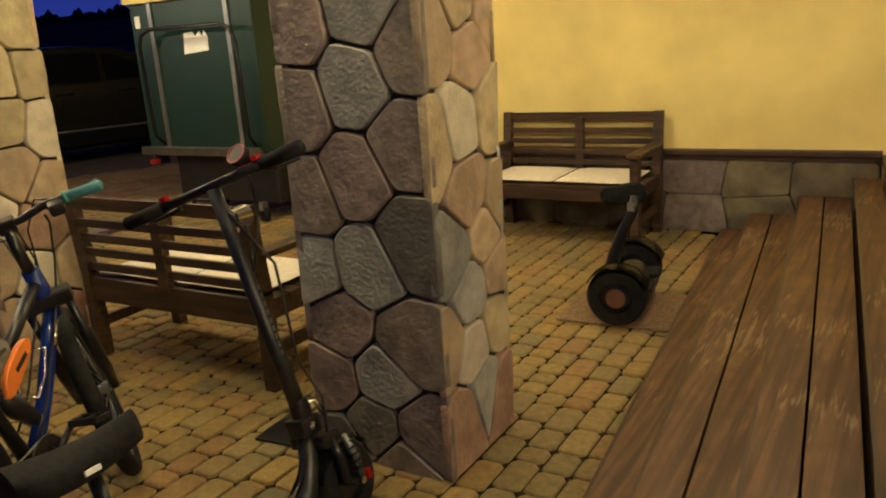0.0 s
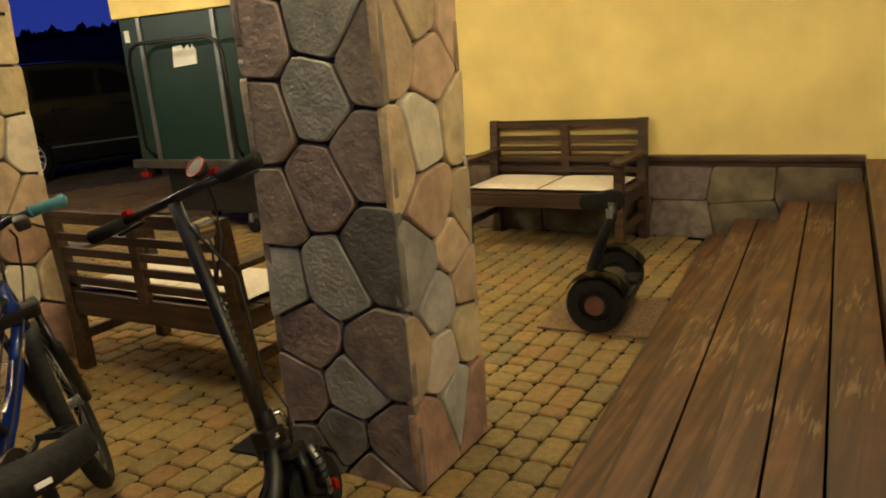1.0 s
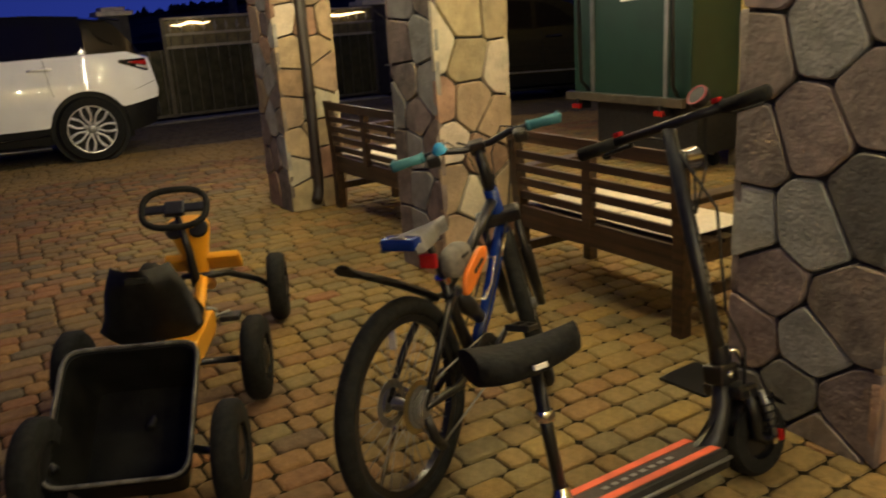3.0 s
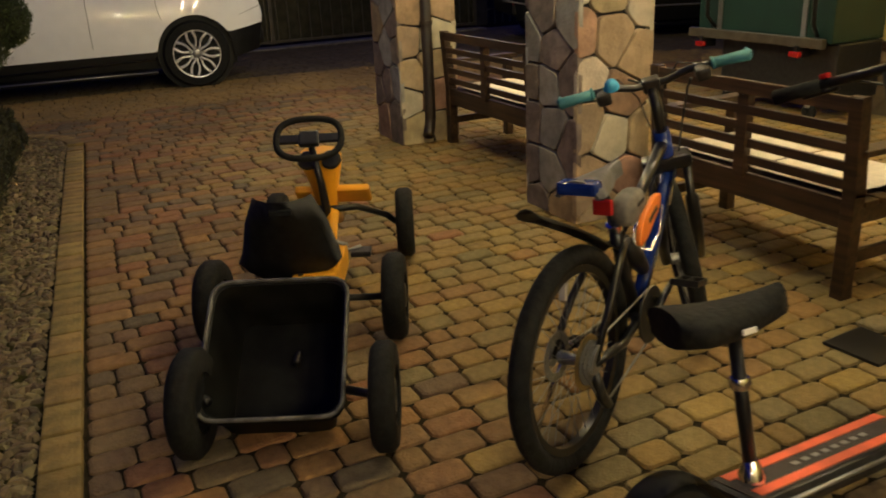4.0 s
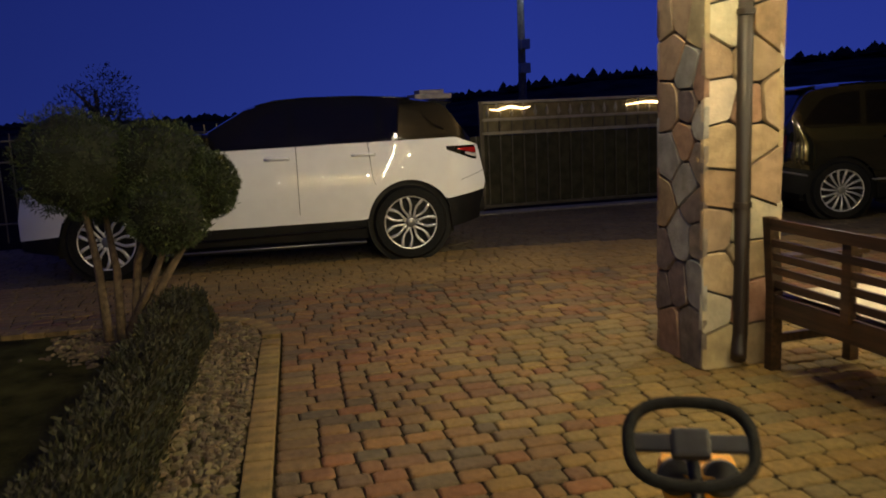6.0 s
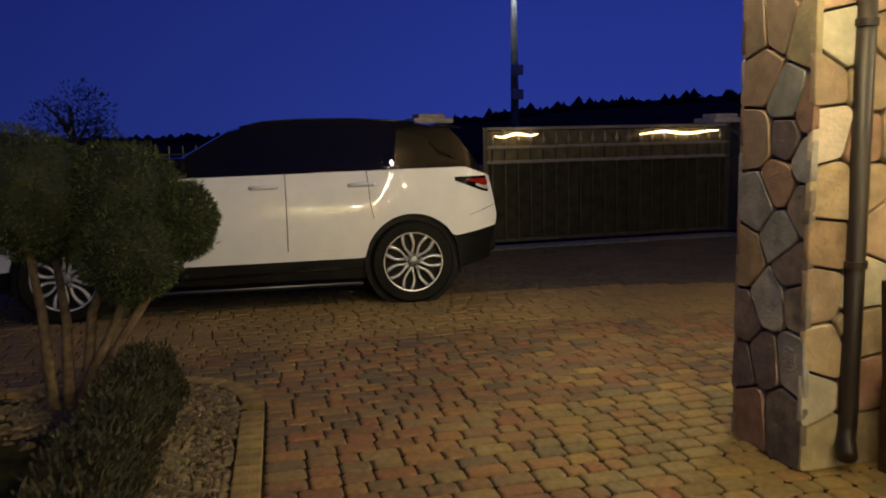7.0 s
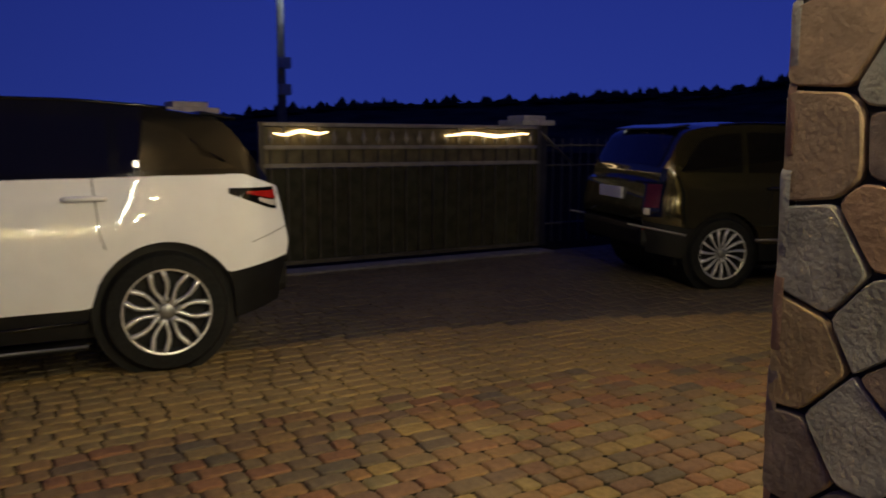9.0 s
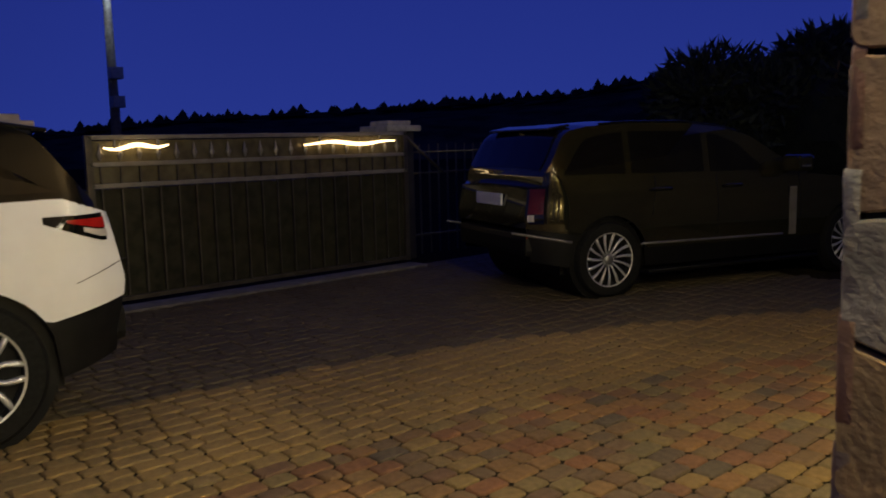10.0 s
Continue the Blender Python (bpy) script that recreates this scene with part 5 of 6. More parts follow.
part("saddle_post", tube([(-0.76, 0, 0.165), (-0.775, 0, 0.56)], 0.018, 10), M_BLACKMETAL, sc)
part("post_foot", lathe([(0.034, 0.0), (0.034, 0.02), (0.024, 0.045), (0.019, 0.06)], 14, "Z"), M_CHROME, sc, "chrome post clamp").location = (-0.76, 0, 0.168)
part("post_clamp", lathe([(0.024, -0.015), (0.028, 0.0), (0.024, 0.015)], 12, "Z"), M_CHROME, sc).location = (-0.770, 0, 0.43)
sm = bmesh.new()
secs = []
for k in range(13):
    u = k / 12
    hw = 0.100 * (1 - u ** 1.6) + 0.030
    if u < 0.15:
        hw *= 0.75 + 0.25 * (u / 0.15)
    z = 0.035 + 0.02 * (2 * u - 1) ** 2
    x = -0.17 + 0.34 * u
    sec = []
    for j in range(12):
        a = 2 * math.pi * j / 12
        sec.append(sm.verts.new((x, hw * math.cos(a), z + 0.038 * math.sin(a) - (0.03 * (1 if math.sin(a) < 0 else 0)) * (1 - u * 0.5))))
    secs.append(sec)
for a, b in zip(secs, secs[1:]):
    for j in range(12):
        sm.faces.new((a[j], a[(j + 1) % 12], b[(j + 1) % 12], b[j]))
sm.faces.new(secs[0])
sm.faces.new(secs[-1])
bmesh.ops.recalc_face_normals(sm, faces=sm.faces)
part("saddle", smooth(sm, 70), M_RUBBER, sc, "wide black vinyl saddle").matrix_basis = pose(-0.80, 0, 0.575, 0, -2, -15) @ Matrix.Diagonal((0.90, 0.95, 0.90, 1))
part("saddle_tag", box(-0.02, 0.02, -0.003, 0.003, -0.006, 0.006), M_PAPER, sc).location = (-0.84, -0.118, 0.598)
part("side_stand", tube([(-0.45, 0.07, 0.12), (-0.47, 0.14, 0.04)], 0.009, 8), M_BLACKMETAL, sc)

# ---- pedal go-kart and its trailer ----
KART = pose(-3.015, 0.223, 0, 0, 0, 153.2)
kart = thing("pedal_kart", "yellow and black pedal go-kart with black wheels", "go-kart", at=KART)
for x in (0.0, 0.90):
    for s in (-1, 1):
        t = small_wheel(kart, "wheel", pose(x, s * 0.31 + (0.09 if s > 0 and not x else 0), 0.17, 0, 0, 3 if x else 0), 0.17, 0.085)
        part("hub_cap", lathe([(0.05, s * 0.036), (0.045, s * 0.042), (0.001, s * 0.044)], 18, "Y"), M_BLACK, t)
part("rear_axle", tube([(0, -0.30, 0.17), (0, 0.39, 0.17)], 0.014, 10), M_BLACKMETAL, kart)
part("axle_housing", box(-0.05, 0.05, 0.02, 0.16, 0.10, 0.24, 0.02), M_BLACK, kart)
for s in (-1, 1):
    part("front_arm", tube([(0.62, 0, 0.34), (0.74, s * 0.10, 0.31), (0.88, s * 0.22, 0.22), (0.90, s * 0.27, 0.17)], 0.016, 8), M_BLACKMETAL, kart)
    part("crank_pedal", box(0.50 - 0.04, 0.50 + 0.04, s * 0.13 - 0.045, s * 0.13 + 0.045, 0.20 + s * 0.04, 0.225 + s * 0.04, 0.006), M_BLACK, kart)
part("frame", tube([(-0.10, 0, 0.17), (0.15, 0, 0.20), (0.45, 0, 0.22), (0.62, 0, 0.32), (0.80, 0, 0.24)], 0.028, 10), M_YELLOW, kart)
part("crank", tube([(0.50, -0.13, 0.20), (0.50, -0.07, 0.18), (0.50, -0.07, 0.21), (0.50, 0.07, 0.25), (0.50, 0.13, 0.26)], 0.009, 6), M_STEEL, kart)
part("chain_guard", box(0.0, 0.50, 0.035, 0.075, 0.14, 0.27, 0.03), M_BLACK, kart)
cover = plate(round_outline([(-0.22, 0.14), (0.20, 0.14), (0.20, 0.245), (-0.22, 0.245)], 0.05, 3), -0.09, 0.09, 0.012)
part("seat_mount", cover, M_YELLOW, kart).location = (0.18, 0, 0.02)
# cowl: narrow at the frame, swelling towards the dashboard, with a hollow back
nb = bmesh.new()
rings_ = []
for z, xc, hx, hy in ((0.28, 0.79, 0.045, 0.045), (0.36, 0.79, 0.060, 0.055), (0.44, 0.765, 0.070, 0.070), (0.51, 0.735, 0.072, 0.088), (0.56, 0.715, 0.064, 0.096), (0.585, 0.705, 0.050, 0.088)):
    rings_.append([nb.verts.new((xc + hx * math.copysign(abs(math.cos(a)) ** 0.8, math.cos(a)), 0.045 + hy * math.copysign(abs(math.sin(a)) ** 0.8, math.sin(a)), z + 0.02 * math.cos(a))) for a in [2 * math.pi * k / 20 for k in range(20)]])
for a, b in zip(rings_, rings_[1:]):
    for k in range(20):
        nb.faces.new((a[k], a[(k + 1) % 20], b[(k + 1) % 20], b[k]))
nb.faces.new(rings_[0][::-1])
nb.faces.new(rings_[-1])
bmesh.ops.recalc_face_normals(nb, faces=nb.faces)
part("nose", smooth(nb, 50), M_YELLOW, kart)
bumper = box(-0.075, 0.06, -0.175, 0.175, -0.018, 0.018, 0.014)
part("front_shield", bumper, M_YELLOW, kart).matrix_basis = pose(0.80, 0.012, 0.355, 0, 42, 0)
col = part("steering_column", tube([(0.60, 0.02, 0.30), (0.63, 0.04, 0.46), (0.61, 0.068, 0.66)], [0.022, 0.018, 0.015], 10), M_BLACKMETAL, kart)
for s in (-1, 1):
    part("dial", lathe([(0.04, -0.01), (0.048, 0.0), (0.04, 0.012), (0.001, 0.014)], 18, "Z"), M_BLACK, kart).matrix_basis = pose(0.668, 0.045 + s * 0.052, 0.558, 0, -52, 0)
SW = pose(0.60, 0.070, 0.675, 0, -40, 3)
ring = [(0.108 * math.copysign(abs(math.cos(a)) ** 0.75, math.cos(a)), 0.142 * math.copysign(abs(math.sin(a)) ** 0.75, math.sin(a)), 0) for a in [2 * math.pi * k / 36 for k in range(36)]]
part("steering_wheel", tube(ring, 0.015, 10, True), M_RUBBER, kart).matrix_basis = SW
sp = box(-0.022, 0.022, -0.135, 0.135, -0.012, 0.006, 0.006)
box(-0.04, 0.035, -0.045, 0.045, -0.016, 0.014, 0.010, sp)
part("wheel_centre", sp, M_BLACK, kart).matrix_basis = SW
# moulded seat
SEAT = pose(-0.07, 0.085, -0.13, 0, 0, 4) @ Matrix.Diagonal((1.15, 1.2, 1.14, 1))
sb = bmesh.new()
prof = [(0.42, 0.30), (0.36, 0.275), (0.26, 0.265), (0.16, 0.275), (0.10, 0.31), (0.055, 0.42), (0.015, 0.54), (-0.015, 0.635)]
cols = []
for i, (x, z) in enumerate(prof):
    wv = [0.10, 0.135, 0.150, 0.155, 0.168, 0.158, 0.130, 0.092][i]
    row = []
    for f in (-1, -0.8, -0.4, 0, 0.4, 0.8, 1):
        lift = 0.085 * abs(f) ** 2.5
        row.append(sb.verts.new((x + (lift if i > 4 else 0), f * wv, z + (lift if i <= 4 else 0))))
    cols.append(row)
for a, b in zip(cols, cols[1:]):
    for k in range(6):
        sb.faces.new((a[k], a[k + 1], b[k + 1], b[k]))
bmesh.ops.solidify(sb, geom=sb.faces[:], thickness=0.018)
part("seat", smooth(sb, 60), M_BLACK, kart, "black moulded bucket seat").matrix_basis = SEAT
part("seat_slot", box(-0.012, 0.012, -0.035, 0.035, -0.010, 0.010, 0.004), M_RUBBER, kart).matrix_basis = SEAT @ pose(-0.012, 0, 0.60)

trailer = thing("kart_trailer", "black plastic tub trailer hitched behind a pedal go-kart", "trailer", at=KART @ pose(-0.755, 0.0, 0))
tb = bmesh.new()


def tub_ring(lx, ly, z, r):
    return [tb.verts.new((x, y, z)) for x, y in round_outline([(-lx, -ly), (lx, -ly), (lx, ly), (-lx, ly)], r, 4)]


rings = [tub_ring(0.195, 0.165, -0.22, 0.04), tub_ring(0.230, 0.21, -0.008, 0.06), tub_ring(0.247, 0.227, 0.0, 0.065), tub_ring(0.249, 0.229, -0.018, 0.065), tub_ring(0.230, 0.208, -0.022, 0.06), tub_ring(0.202, 0.172, -0.232, 0.04)]
inner_floor = tb.faces.new(rings[0])
for a, b in zip(rings, rings[1:]):
    for k in range(len(a)):
        tb.faces.new((a[k], a[(k + 1) % len(a)], b[(k + 1) % len(a)], b[k]))
tb.faces.new(rings[-1])
bmesh.ops.recalc_face_normals(tb, faces=tb.faces)
TIP = pose(0.125, 0.03, 0.29, 0, -36, 0)
part("tub", smooth(tb, 35), mat("tub_black", (0.007, 0.007, 0.006), 0.5, spec=0.15, vary=0.5, scale=9), trailer).matrix_basis = TIP
part("tub_rim", tube([(x, y, 0.0) for x, y in round_outline([(-0.243, -0.223), (0.243, -0.223), (0.243, 0.223), (-0.243, 0.223)], 0.065, 4)], 0.007, 8, True), mat("worn_rim", (0.10, 0.095, 0.085), 0.3, vary=0.6, scale=20), trailer, "scuffed grey rim").matrix_basis = TIP
for y0, y1 in ((-0.31, -0.20), (0.22, 0.26)):
    part("stub_axle", tube([(0, y0, 0.17), (0.03, y1 if y0 > 0 else -0.20, 0.18)], 0.014, 8), M_BLACKMETAL, trailer)
part("drawbar", tube([(0.27, 0, 0.15), (0.50, 0, 0.16), (0.62, -0.02, 0.20)], 0.014, 8), M_BLACKMETAL, trailer)
for s in (-1, 1):
    small_wheel(trailer, "wheel", pose(0, s * 0.295 - 0.025, 0.17), 0.17, 0.075)

# ---- two-wheeled balance board on its mat ----
dm = box(-0.29, 0.29, -0.27, 0.27, 0.0, 0.012, 0.004)
tagged(part("door_mat", dm, mat("coir", (0.24, 0.15, 0.075), 0.95, vary=0.3, scale=60, bump=1.0, bump_scale=250)), "brown coir mat lying on the paving", "mat").matrix_basis = pose(-1.10, 3.70, 0.002, 0, 0, 2)
seg = thing("balance_scooter", "black two-wheeled balance scooter standing on a mat", "balance scooter", at=pose(-1.10, 3.71, 0.013, 0, 0, 8) @ Matrix.Diagonal((1.1, 1.1, 1.1, 1)))
for s in (-1, 1):
    t = small_wheel(seg, "wheel", pose(0, s * 0.235, 0.132), 0.132, 0.10)
    part("hub_cap", lathe([(0.045, s * 0.045), (0.04, s * 0.053), (0.001, s * 0.056)], 18, "Y"), mat("hub_bronze", (0.16, 0.08, 0.06), 0.4, metal=0.5), t)
    fa = bmesh.new()
    rr_ = []
    for k in range(11):
        a = radians(20 + 14 * k)
        rr_.append([fa.verts.new((0.148 * math.cos(a), s * 0.235 + 0.06 * f, 0.132 + (0.148 - 0.01 * f * f) * math.sin(a))) for f in (-1, 0, 1)])
    for c0, c1 in zip(rr_, rr_[1:]):
        for k in range(2):
            fa.faces.new((c0[k], c0[k + 1], c1[k + 1], c1[k]))
    bmesh.ops.solidify(fa, geom=fa.faces[:], thickness=0.006)
    part("fender", smooth(fa, 60), M_BLACKPAINT, seg)
    part("foot_plate", box(-0.14, 0.14, s * 0.11 - 0.07, s * 0.11 + 0.07, 0.135, 0.155, 0.008), M_RUBBER, seg)
part("platform", box(-0.13, 0.13, -0.18, 0.18, 0.075, 0.135, 0.02), M_BLACK, seg)
part("motor_cover", lathe([(0.06, -0.05), (0.075, 0.0), (0.06, 0.05)], 16, "Y"), M_BLACK, seg).location = (0.03, 0, 0.16)
part("knee_column", tube([(-0.09, 0, 0.12), (-0.06, 0.0, 0.24), (-0.01, 0, 0.38), (0.035, 0, 0.47), (0.04, 0, 0.54)], [0.034, 0.030, 0.026, 0.022, 0.022], 12), M_BLACKMETAL, seg)
part("column_band", lathe([(0.024, -0.02), (0.024, 0.02)], 12, "Z"), M_STEEL, seg).location = (0.03, 0, 0.49)
pad = plate(round_outline([(-0.14, -0.035), (0.03, -0.055), (0.07, -0.03), (0.07, 0.03), (0.03, 0.055), (-0.14, 0.035)], 0.03, 4), 0.0, 0.035, 0.012)
part("knee_pad", smooth(pad, 60), M_RUBBER, seg, "black padded saddle-shaped knee rest").matrix_basis = pose(0.02, 0, 0.545, 0, -4, 0)


# ---- foliage ----
def leaf_cloud(verts, faces, centre, radii, count, size, rnd, hollow=0.62, long=2.2):
    """Small pointed leaves scattered near the surface of a lumpy ball."""
    for _ in range(count):
        d = Vector((rnd.gauss(0, 1), rnd.gauss(0, 1), rnd.gauss(0, 1))).normalized()
        lump = 1 + 0.16 * noise.noise(d * 2.3 + Vector(centre)) + 0.07 * noise.noise(d * 6 + Vector(centre))
        r = (hollow + (1 - hollow) * rnd.random() ** 0.5) * lump
        p = Vector((centre[0] + d.x * radii[0] * r, centre[1] + d.y * radii[1] * r, centre[2] + d.z * radii[2] * r))
        out = (d + Vector((rnd.gauss(0, 0.5), rnd.gauss(0, 0.5), rnd.gauss(0.15, 0.5)))).normalized()
        side = out.cross(Vector((rnd.gauss(0, 1), rnd.gauss(0, 1), rnd.gauss(0, 1)))).normalized()
        s = size * rnd.uniform(0.6, 1.3)
        o = len(verts)
        verts += [tuple(p - side * s * 0.35), tuple(p + out * s * long * 0.5 - side * s * 0.2), tuple(p + out * s * long), tuple(p + side * s * 0.35)]
        faces.append((o, o + 1, o + 2, o + 3))


def mesh_part(name, verts, faces, material, parent=None, label="", kind=""):
    me = bpy.data.meshes.new(name)
    me.from_pydata(verts, [], faces)
    me.materials.append(material)
    ob = new(name, me)
    ob.parent = parent
    return tagged(ob, label, kind=kind)


def ball(centre, radii, rnd, bm):
    b = bmesh.new()
    bmesh.ops.create_icosphere(b, subdivisions=3, radius=1)
    for v in b.verts:
        k = 1 + 0.14 * noise.noise(v.co * 2.3 + Vector(centre))
        v.co = Vector((centre[0] + v.co.x * radii[0] * k, centre[1] + v.co.y * radii[1] * k, centre[2] + v.co.z * radii[2] * k))
    return join(bm, b)


M_LEAF = mat("juniper_green", (0.044, 0.060, 0.014), 0.7, vary=0.3, scale=6, per="island", per_amount=0.45, hue=0.02)
# near-black green that paints the shade deep inside foliage
M_LEAFSHADE = mat("foliage_shade", (0.018, 0.022, 0.008), 0.9)
M_HEDGE = mat("hedge_brown", (0.036, 0.034, 0.010), 0.75, vary=0.3, scale=6, per="island", per_amount=0.5, hue=0.03)
M_DARKLEAF = mat("dark_leaf", (0.045, 0.052, 0.028), 0.8, vary=0.3, per="island", per_amount=0.4)
M_BARK = mat("bark", (0.16, 0.11, 0.06), 0.85, vary=0.35, scale=25, bump=0.8)
rnd = random.Random(21)
shrub = thing("topiary_shrub", "clipped cloud-pruned juniper with several bare stems", "shrub", at=pose(0, 0, 0))
base = Vector((-7.8, -1.36, 0))
CROWNS = (((-7.95, -1.55, 1.22), (0.44, 0.42, 0.40)), ((-7.95, -1.02, 1.16), (0.36, 0.34, 0.36)), ((-7.75, -0.98, 0.88), (0.33, 0.30, 0.30)), ((-7.85, -0.70, 1.03), (0.22, 0.20, 0.24)), ((-8.2, -1.45, 1.05), (0.30, 0.30, 0.28)))
for c, r in CROWNS:
    vs, fs = [], []
    r = [q * 0.93 for q in r]
    leaf_cloud(vs, fs, c, r, 7500, 0.0105, rnd, 0.86, 2.6)
    for _ in range(24):
        d = Vector((rnd.gauss(0, 1), rnd.gauss(0, 1), rnd.gauss(0.2, 1))).normalized()
        leaf_cloud(vs, fs, (c[0] + d.x * r[0], c[1] + d.y * r[1], c[2] + d.z * r[2]), (0.05, 0.05, 0.05), 16, 0.014, rnd, 0.1, 3.0)
    cr = mesh_part("crown", vs, fs, M_LEAF, shrub)
    # dark ball behind the leaves, standing in for the crown's inner shade
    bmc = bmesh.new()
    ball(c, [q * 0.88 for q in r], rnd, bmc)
    part("crown_shade_core", bmc, M_LEAFSHADE, cr)
    mid = (Vector(c) + base) / 2 + Vector((rnd.uniform(-0.06, 0.06), rnd.uniform(-0.06, 0.06), -0.05))
    part("stem", tube([base + Vector((rnd.uniform(-0.05, 0.05), rnd.uniform(-0.10, 0.10), -0.02)), mid, Vector(c) - Vector((0, 0, r[2] * 0.5))], [0.036, 0.027, 0.018], 8), M_BARK, shrub)


# ---- flower bed: kerb, gravel, hedge, lawn ----
def kerb_y(x):
    return -0.305 - (x + 7.55) * 0.0775


def bed_edge(x):
    """Outer edge of the kerb, rounding off at the far end of the bed."""
    if x > -7.5:
        return kerb_y(x)
    t = min(1, (-7.5 - x) / 0.72)
    return kerb_y(-7.5) - 0.60 * (1 - math.sqrt(max(0, 1 - t * t)))


edge_line = [(0.6 - 0.02 * k, kerb_y(0.6 - 0.02 * k)) for k in range(405)]
for k in range(1, 25):
    a = math.pi / 2 * k / 24
    edge_line.append((-7.5 - 0.72 * math.sin(a), kerb_y(-7.5) - 0.60 * (1 - math.cos(a))))
for k in range(1, 90):
    edge_line.append((-8.22 - 0.003 * k, kerb_y(-7.5) - 0.60 - 0.03 * k))
kerb = thing("kerb", "yellowish concrete kerb blocks round the flower bed", "kerb", kind="structure")
run, last, nextcut = 0.0, edge_line[0], 0.0
kv = box(-0.064, 0.060, -0.097, 0.097, -0.06, 0.026, 0.009)
kme = bpy.data.meshes.new("kerb_block")
kv.to_mesh(kme)
kv.free()
kme.materials.append(M_KERB)
kv = box(-0.064, 0.060, -0.071, 0.071, -0.06, 0.026, 0.009)
kme_short = bpy.data.meshes.new("kerb_block")
kv.to_mesh(kme_short)
kv.free()
kme_short.materials.append(M_KERB)
rk = random.Random(8)
for a, b in zip(edge_line, edge_line[1:]):
    run += math.hypot(b[0] - a[0], b[1] - a[1])
    if run >= nextcut:
        yaw = math.atan2(b[1] - a[1], b[0] - a[0])
        ob = new("kerb_block", kme if b[0] > -7.3 else kme_short)
        ob.parent = kerb
        ob.matrix_basis = pose(b[0] - math.sin(yaw) * 0.065, b[1] + math.cos(yaw) * 0.065, rk.uniform(-0.003, 0.003), 0, 0, math.degrees(yaw) - 90 + rk.uniform(-1, 1))
        nextcut += 0.203 if a[0] > -7.45 else 0.15
lawn = bmesh.new()
lv = [lawn.verts.new((x, bed_edge(x) - 0.10, 0.003)) for x in [0.6 - 0.1 * k for k in range(88)]]
lv += [lawn.verts.new((-8.35, -9.0, 0.003)), lawn.verts.new((0.6, -9.0, 0.003))]
lawn.faces.new(lv)
tagged(part("lawn", lawn, mat("dry_lawn", (0.040, 0.038, 0.010), 0.95, spec=0.05, vary=0.5, scale=5, bump=1.0, bump_scale=40)), "dull dry lawn and soil behind the hedge", "lawn", kind="structure")
rnd = random.Random(4)
vs, fs = [], []
for _ in range(5200):
    if rnd.random() < 0.85:
        x = rnd.uniform(-8.0, 0.2)
        y = bed_edge(x) - 0.15 - rnd.random() ** 1.2 * 0.36
    else:
        x, y = base.x + rnd.gauss(0, 0.2), base.y + rnd.gauss(0, 0.2)
    s = rnd.uniform(0.012, 0.030)
    o = len(vs)
    yaw = rnd.uniform(0, 6.28)
    ca, sa = math.cos(yaw), math.sin(yaw)
    l, w, hgt = s * rnd.uniform(1.0, 1.7), s * rnd.uniform(0.6, 0.9), s * rnd.uniform(0.5, 0.9)
    for a, b, c in ((-l, -w * 0.6, 0), (-l * 0.3, -w, 0), (l, -w * 0.3, 0), (l * 0.7, w * 0.8, 0), (-l * 0.6, w, 0), (-l * 0.55, -w * 0.3, hgt), (l * 0.5, -w * 0.35, hgt * 0.9), (l * 0.3, w * 0.45, hgt), (-l * 0.4, w * 0.5, hgt * 0.8)):
        vs.append((x + a * ca - b * sa, y + a * sa + b * ca, c + 0.004))
    fs += [tuple(o + i for i in f) for f in ((0, 1, 5), (1, 2, 6, 5), (2, 3, 7, 6), (3, 4, 8, 7), (4, 0, 5, 8), (5, 6, 7, 8))]
gravel = mesh_part("gravel", vs, fs, mat("pale_gravel", (0.135, 0.100, 0.046), 0.85, vary=0.2, scale=30, per="island", per_amount=0.5, hue=0.02), None, "pale broken gravel between kerb and hedge", "stuff")
gravel["category"] = "gravel"
vs, fs = [], []
rnd = random.Random(9)
for _ in range(42000):
    x = rnd.uniform(-7.9, 0.0)
    w = rnd.uniform(-1, 1)
    yc = bed_edge(x) - 0.66 if x > -7.5 else bed_edge(x) - 0.60
    top = 0.33 + 0.06 * noise.noise(Vector((x * 2.5, 0, 0)))
    y = yc + w * (0.20 + 0.04 * noise.noise(Vector((x * 3, 5, 0))))
    z = top * (1 - abs(w) ** 3 * 0.7) * rnd.random() ** 0.4
    if abs(w) < 0.7 and z < top * 0.7:
        z = top * rnd.uniform(0.7, 1.0)
    d = Vector((rnd.gauss(0, 0.5), rnd.gauss(0, 0.5) + w * 0.5, 0.9)).normalized()
    sd_ = d.cross(Vector((rnd.gauss(0, 1), rnd.gauss(0, 1), rnd.gauss(0, 1)))).normalized()
    s = rnd.uniform(0.004, 0.009)
    L_ = rnd.uniform(0.018, 0.045)
    p = Vector((x, y, z))
    o = len(vs)
    vs += [tuple(p - sd_ * s), tuple(p + d * L_ * 0.6 - sd_ * s * 0.8), tuple(p + d * L_), tuple(p + sd_ * s)]
    fs.append((o, o + 1, o + 2, o + 3))
hedge = mesh_part("low_hedge", vs, fs, M_HEDGE, None, "low brownish clipped hedge along the kerb", "stuff")
hedge["category"] = "hedge"
# dark sheet under the twigs, its colour painting the hedge's inner shade
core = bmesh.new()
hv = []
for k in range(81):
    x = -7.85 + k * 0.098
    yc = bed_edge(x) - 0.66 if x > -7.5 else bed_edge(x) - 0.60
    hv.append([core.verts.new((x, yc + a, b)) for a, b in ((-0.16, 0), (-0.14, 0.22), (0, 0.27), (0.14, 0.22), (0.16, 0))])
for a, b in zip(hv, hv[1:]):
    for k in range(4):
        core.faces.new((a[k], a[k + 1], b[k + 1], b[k]))
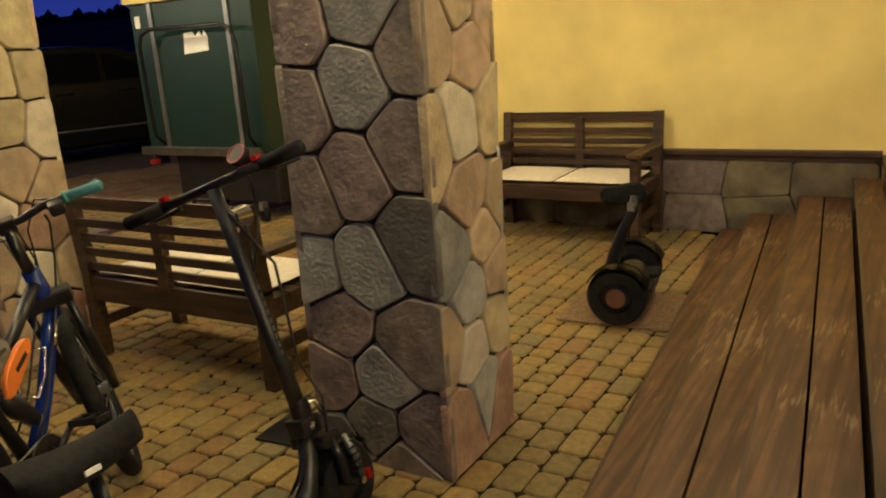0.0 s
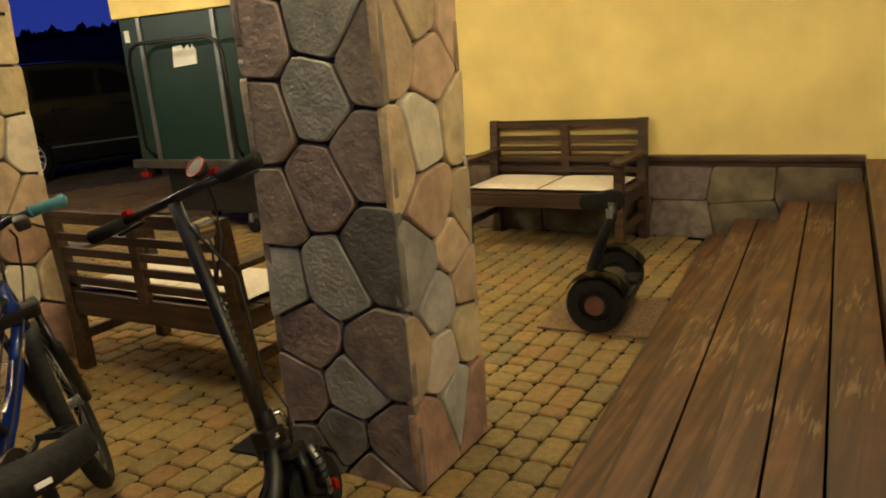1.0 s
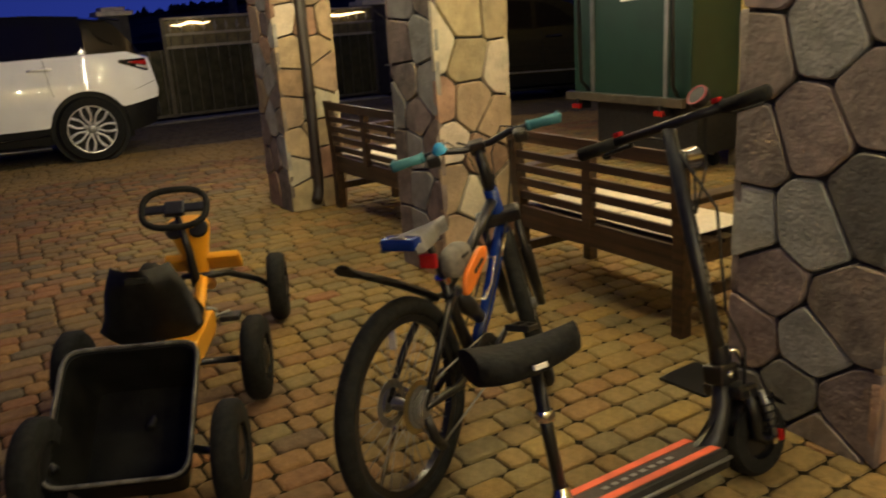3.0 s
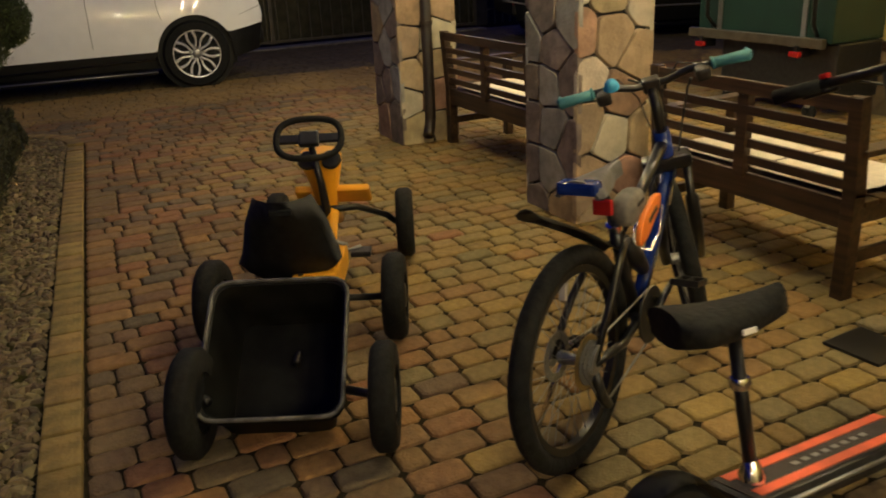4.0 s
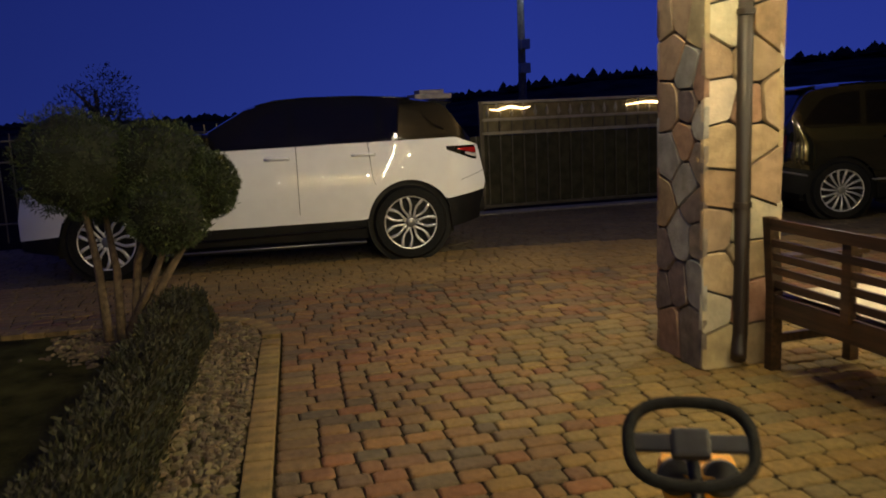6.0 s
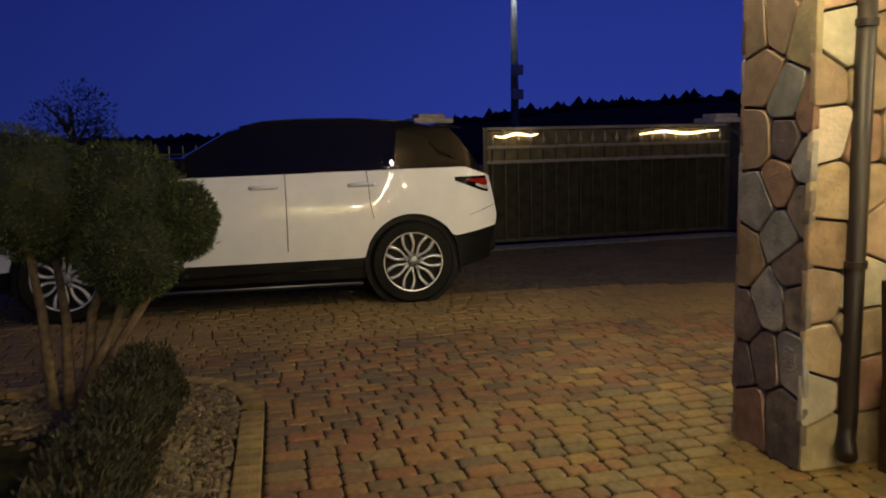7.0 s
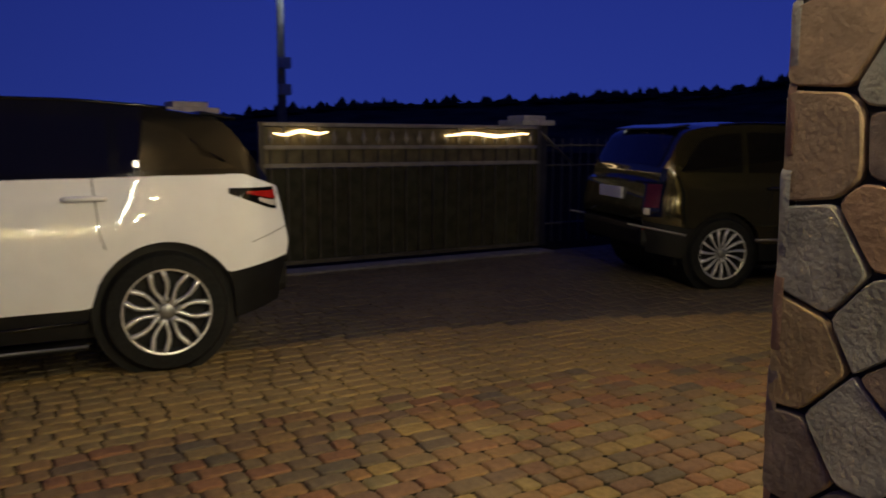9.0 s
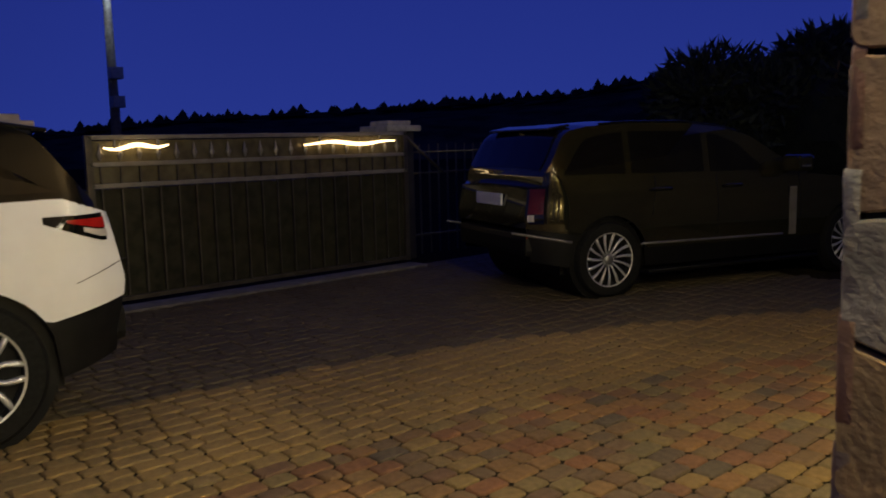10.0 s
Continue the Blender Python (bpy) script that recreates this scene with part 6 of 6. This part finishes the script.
tagged(part("hedge_shade_core", core, M_LEAFSHADE, hedge), kind="stuff")


# ---- distance: trees, hill, street lamp ----
def tree(at, h, crown_r, label, leaves=2600, leaf=0.07, seed=1):
    rnd = random.Random(seed)
    ob = thing("tree", label, "tree", "trees beyond the fence", at=at)
    part("trunk", tube([(0, 0, 0), (0.03, 0.02, h * 0.35), (0, 0, h * 0.75)], [0.12, 0.09, 0.04], 8), M_BARK, ob)
    for k in range(5):
        a = k * 1.3
        part("limb", tube([(0, 0, h * (0.3 + 0.07 * k)), (crown_r * 0.6 * math.cos(a), crown_r * 0.6 * math.sin(a), h * (0.5 + 0.07 * k))], [0.05, 0.02], 6), M_BARK, ob)
    vs, fs = [], []
    for k in range(7):
        c = (rnd.uniform(-0.6, 0.6) * crown_r, rnd.uniform(-0.6, 0.6) * crown_r, h * rnd.uniform(0.45, 0.85))
        leaf_cloud(vs, fs, c, (crown_r * 0.6, crown_r * 0.6, h * 0.2), leaves // 7, leaf, rnd, 0.3, 2.0)
    cr = mesh_part("crown", vs, fs, M_DARKLEAF, ob)
    # dense crowns get the same dark ball in place of inner shade
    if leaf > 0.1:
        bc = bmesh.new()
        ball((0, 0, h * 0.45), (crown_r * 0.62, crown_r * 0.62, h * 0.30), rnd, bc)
        part("crown_shade_core", bc, M_LEAFSHADE, cr)
    return ob


tree(pose(-24.0, -3.6, 0), 3.1, 1.0, "small bare-looking round tree beyond the fence", 2200, 0.05, 2)
for k, (x, y, h, r) in enumerate(((-14.2, 16.3, 3.2, 1.8), (-12.5, 16.9, 3.5, 1.8), (-10.7, 17.6, 3.8, 1.9), (-8.9, 18.3, 4.2, 1.9), (-13.4, 18.6, 3.6, 1.8), (-7.0, 19.0, 4.5, 1.9))):
    tree(pose(x, y, 0), h, r, "dense dark tree at the back of the drive", 6300, 0.14, 30 + k)
vs, fs = [], []
rnd = random.Random(14)


def hill_top(a):
    """Skyline height at 110 m for a bearing in degrees from -x towards +y."""
    return lerp_line([(-40, 3.0), (-12, 2.6), (8, 2.6), (16, 4.0), (25, 6.0), (35, 6.7), (50, 8.0), (70, 14.0), (120, 14.0)], a)


n = 220
for k in range(n + 1):
    a = -40 + 160 * k / n
    ca, sa = -math.cos(radians(a)), math.sin(radians(a))
    for rr, f in ((70, 0.0), (90, 0.6), (110, 0.93), (140, 1.0)):
        vs.append((-5 + rr * ca, rr * sa, hill_top(a) * f - 0.5))
for k in range(n):
    for j in range(3):
        o = k * 4 + j
        fs.append((o, o + 4, o + 5, o + 1))
M_FARWOOD = mat("far_wood", (0.050, 0.052, 0.034), 0.95, vary=0.35, scale=0.3, spec=0.0)
hill = mesh_part("hill", vs, fs, M_FARWOOD, None, "dark wooded hill on the skyline", "structure")
hill["category"] = "hill"
vs, fs = [], []
for _ in range(1500):
    a = rnd.uniform(-38, 118)
    rr = rnd.uniform(100, 118)
    z0 = hill_top(a) * 0.86 - 0.6
    x, y = -5 - rr * math.cos(radians(a)), rr * math.sin(radians(a))
    h, w = (0.55 + 1.0 * rnd.random() ** 3) * (1.0 if a > 10 else 0.6), rnd.uniform(0.7, 1.5)
    for t in range(3):
        zb, zt, ww = z0 + h * t * 0.27, z0 + h * (0.5 + t * 0.25), w * (1 - t * 0.28)
        o = len(vs)
        vs += [(x + ww * math.cos(q * 1.257) * rnd.uniform(0.7, 1.2), y + ww * math.sin(q * 1.257) * rnd.uniform(0.7, 1.2), zb) for q in range(5)] + [(x, y, zt)]
        fs += [(o + q, o + (q + 1) % 5, o + 5) for q in range(5)]
woods = mesh_part("far_woods", vs, fs, M_FARWOOD, None, "dark conifer wood along the skyline", "stuff")
woods["category"] = "trees"

sl = thing("street_lamp", "tall grey street lamp with a bright white head", "street lamp", at=pose(-31.0, 10.1, 0))
part("pole", tube([(0, 0, 0), (0, 0, 6.5)], [0.17, 0.11], 10), mat("pole_concrete", (0.13, 0.13, 0.125), 0.8), sl)
part("lamp_head", box(-0.2, 0.45, -0.18, 0.18, 6.78, 6.90, 0.04), M_STEEL, sl)
part("lens", box(-0.15, 0.42, -0.16, 0.16, 6.52, 6.778, 0.05), glow("street_white", (0.80, 0.90, 1.0), 40.0), sl)
for z in (3.75, 2.9):
    part("junction_box", box(0.10, 0.42, -0.18, 0.18, z - 0.2, z + 0.15, 0.02), M_STEEL, sl)

# ---- paving ----
def paver_mesh(w, d):
    """Worn block: chamfered top, local centre, top near z = 0."""
    v, f = [], []
    for inset, z in ((0.0, -0.05), (0.0, -0.012), (0.004, -0.004), (0.014, 0.0)):
        x, y = w / 2 - inset, d / 2 - inset
        c = 0.016
        for a, b in ((-x, -y + c), (-x + c, -y), (x - c, -y), (x, -y + c), (x, y - c), (x - c, y), (-x + c, y), (-x, y - c)):
            v.append((a, b, z))
    for r in range(3):
        for k in range(8):
            f.append((r * 8 + k, r * 8 + (k + 1) % 8, r * 8 + 8 + (k + 1) % 8, r * 8 + 8 + k))
    f.append(tuple(range(24, 32)))
    return v, f


pave = thing("pavement", "worn reddish brown concrete block paving", "pavement", kind="structure")
rnd = random.Random(3)
COURSE = 0.116
shapes = {}
for d in (0.095, 0.140, 0.185):
    v, f = paver_mesh(COURSE - 0.007, d)
    shapes[d] = (v, f)
single = {}
rest = {"red": ([], []), "tan": ([], []), "grey": ([], []), "band": ([], [])}
count = 0
x = -13.0
while x < 3.9:
    y = -4.5 - rnd.uniform(0, 0.15) if x < -8.25 else max(-1.2, bed_edge(x) + 0.008)
    while y < 8.5:
        d = rnd.choice((0.095, 0.140, 0.140, 0.185, 0.185))
        cy = y + d / 2
        y += d + 0.007
        if x > -1.0 - 0.09 * (cy - 5.42) + 0.1 and cy > 0.9:
            continue
        if x > -4.3 and cy > 5.4:
            continue
        dz, tx, ty = rnd.uniform(-0.003, 0.003), rnd.uniform(-0.012, 0.012), rnd.uniform(-0.012, 0.012)
        if -3.6 < x < -1.5 and 0.55 < cy < 2.0 and count < 300:
            if d not in single:
                me = bpy.data.meshes.new("paver")
                me.from_pydata(shapes[d][0], [], shapes[d][1])
                me.materials.append(PAVER_SINGLE)
                single[d] = me
            ob = new("paver", single[d])
            ob.parent = pave
            ob.matrix_basis = pose(x, cy, dz, math.degrees(tx), math.degrees(ty), rnd.uniform(-0.8, 0.8))
            count += 1
            continue
        # blocks beyond far_edge take darker tones, those up to near_edge brighter tan
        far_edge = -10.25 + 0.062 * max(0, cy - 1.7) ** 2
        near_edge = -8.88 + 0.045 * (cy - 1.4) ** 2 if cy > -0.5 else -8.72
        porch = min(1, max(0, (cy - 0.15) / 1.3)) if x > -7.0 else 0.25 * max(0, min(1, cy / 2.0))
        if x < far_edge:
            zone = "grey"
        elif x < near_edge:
            zone = "band"
        else:
            zone = "tan" if rnd.random() < porch else "red"
        vs, fs = rest[zone]
        o = len(vs)
        vs += [(x + a, cy + b, c + dz + a * ty + b * tx) for a, b, c in shapes[d][0]]
        fs += [tuple(i + o for i in q) for q in shapes[d][1]]
    x += COURSE
for zone, m in (("red", PAVER_RED_REST), ("tan", PAVER_TAN_REST), ("grey", PAVER_DARK_REST), ("band", PAVER_BAND_REST)):
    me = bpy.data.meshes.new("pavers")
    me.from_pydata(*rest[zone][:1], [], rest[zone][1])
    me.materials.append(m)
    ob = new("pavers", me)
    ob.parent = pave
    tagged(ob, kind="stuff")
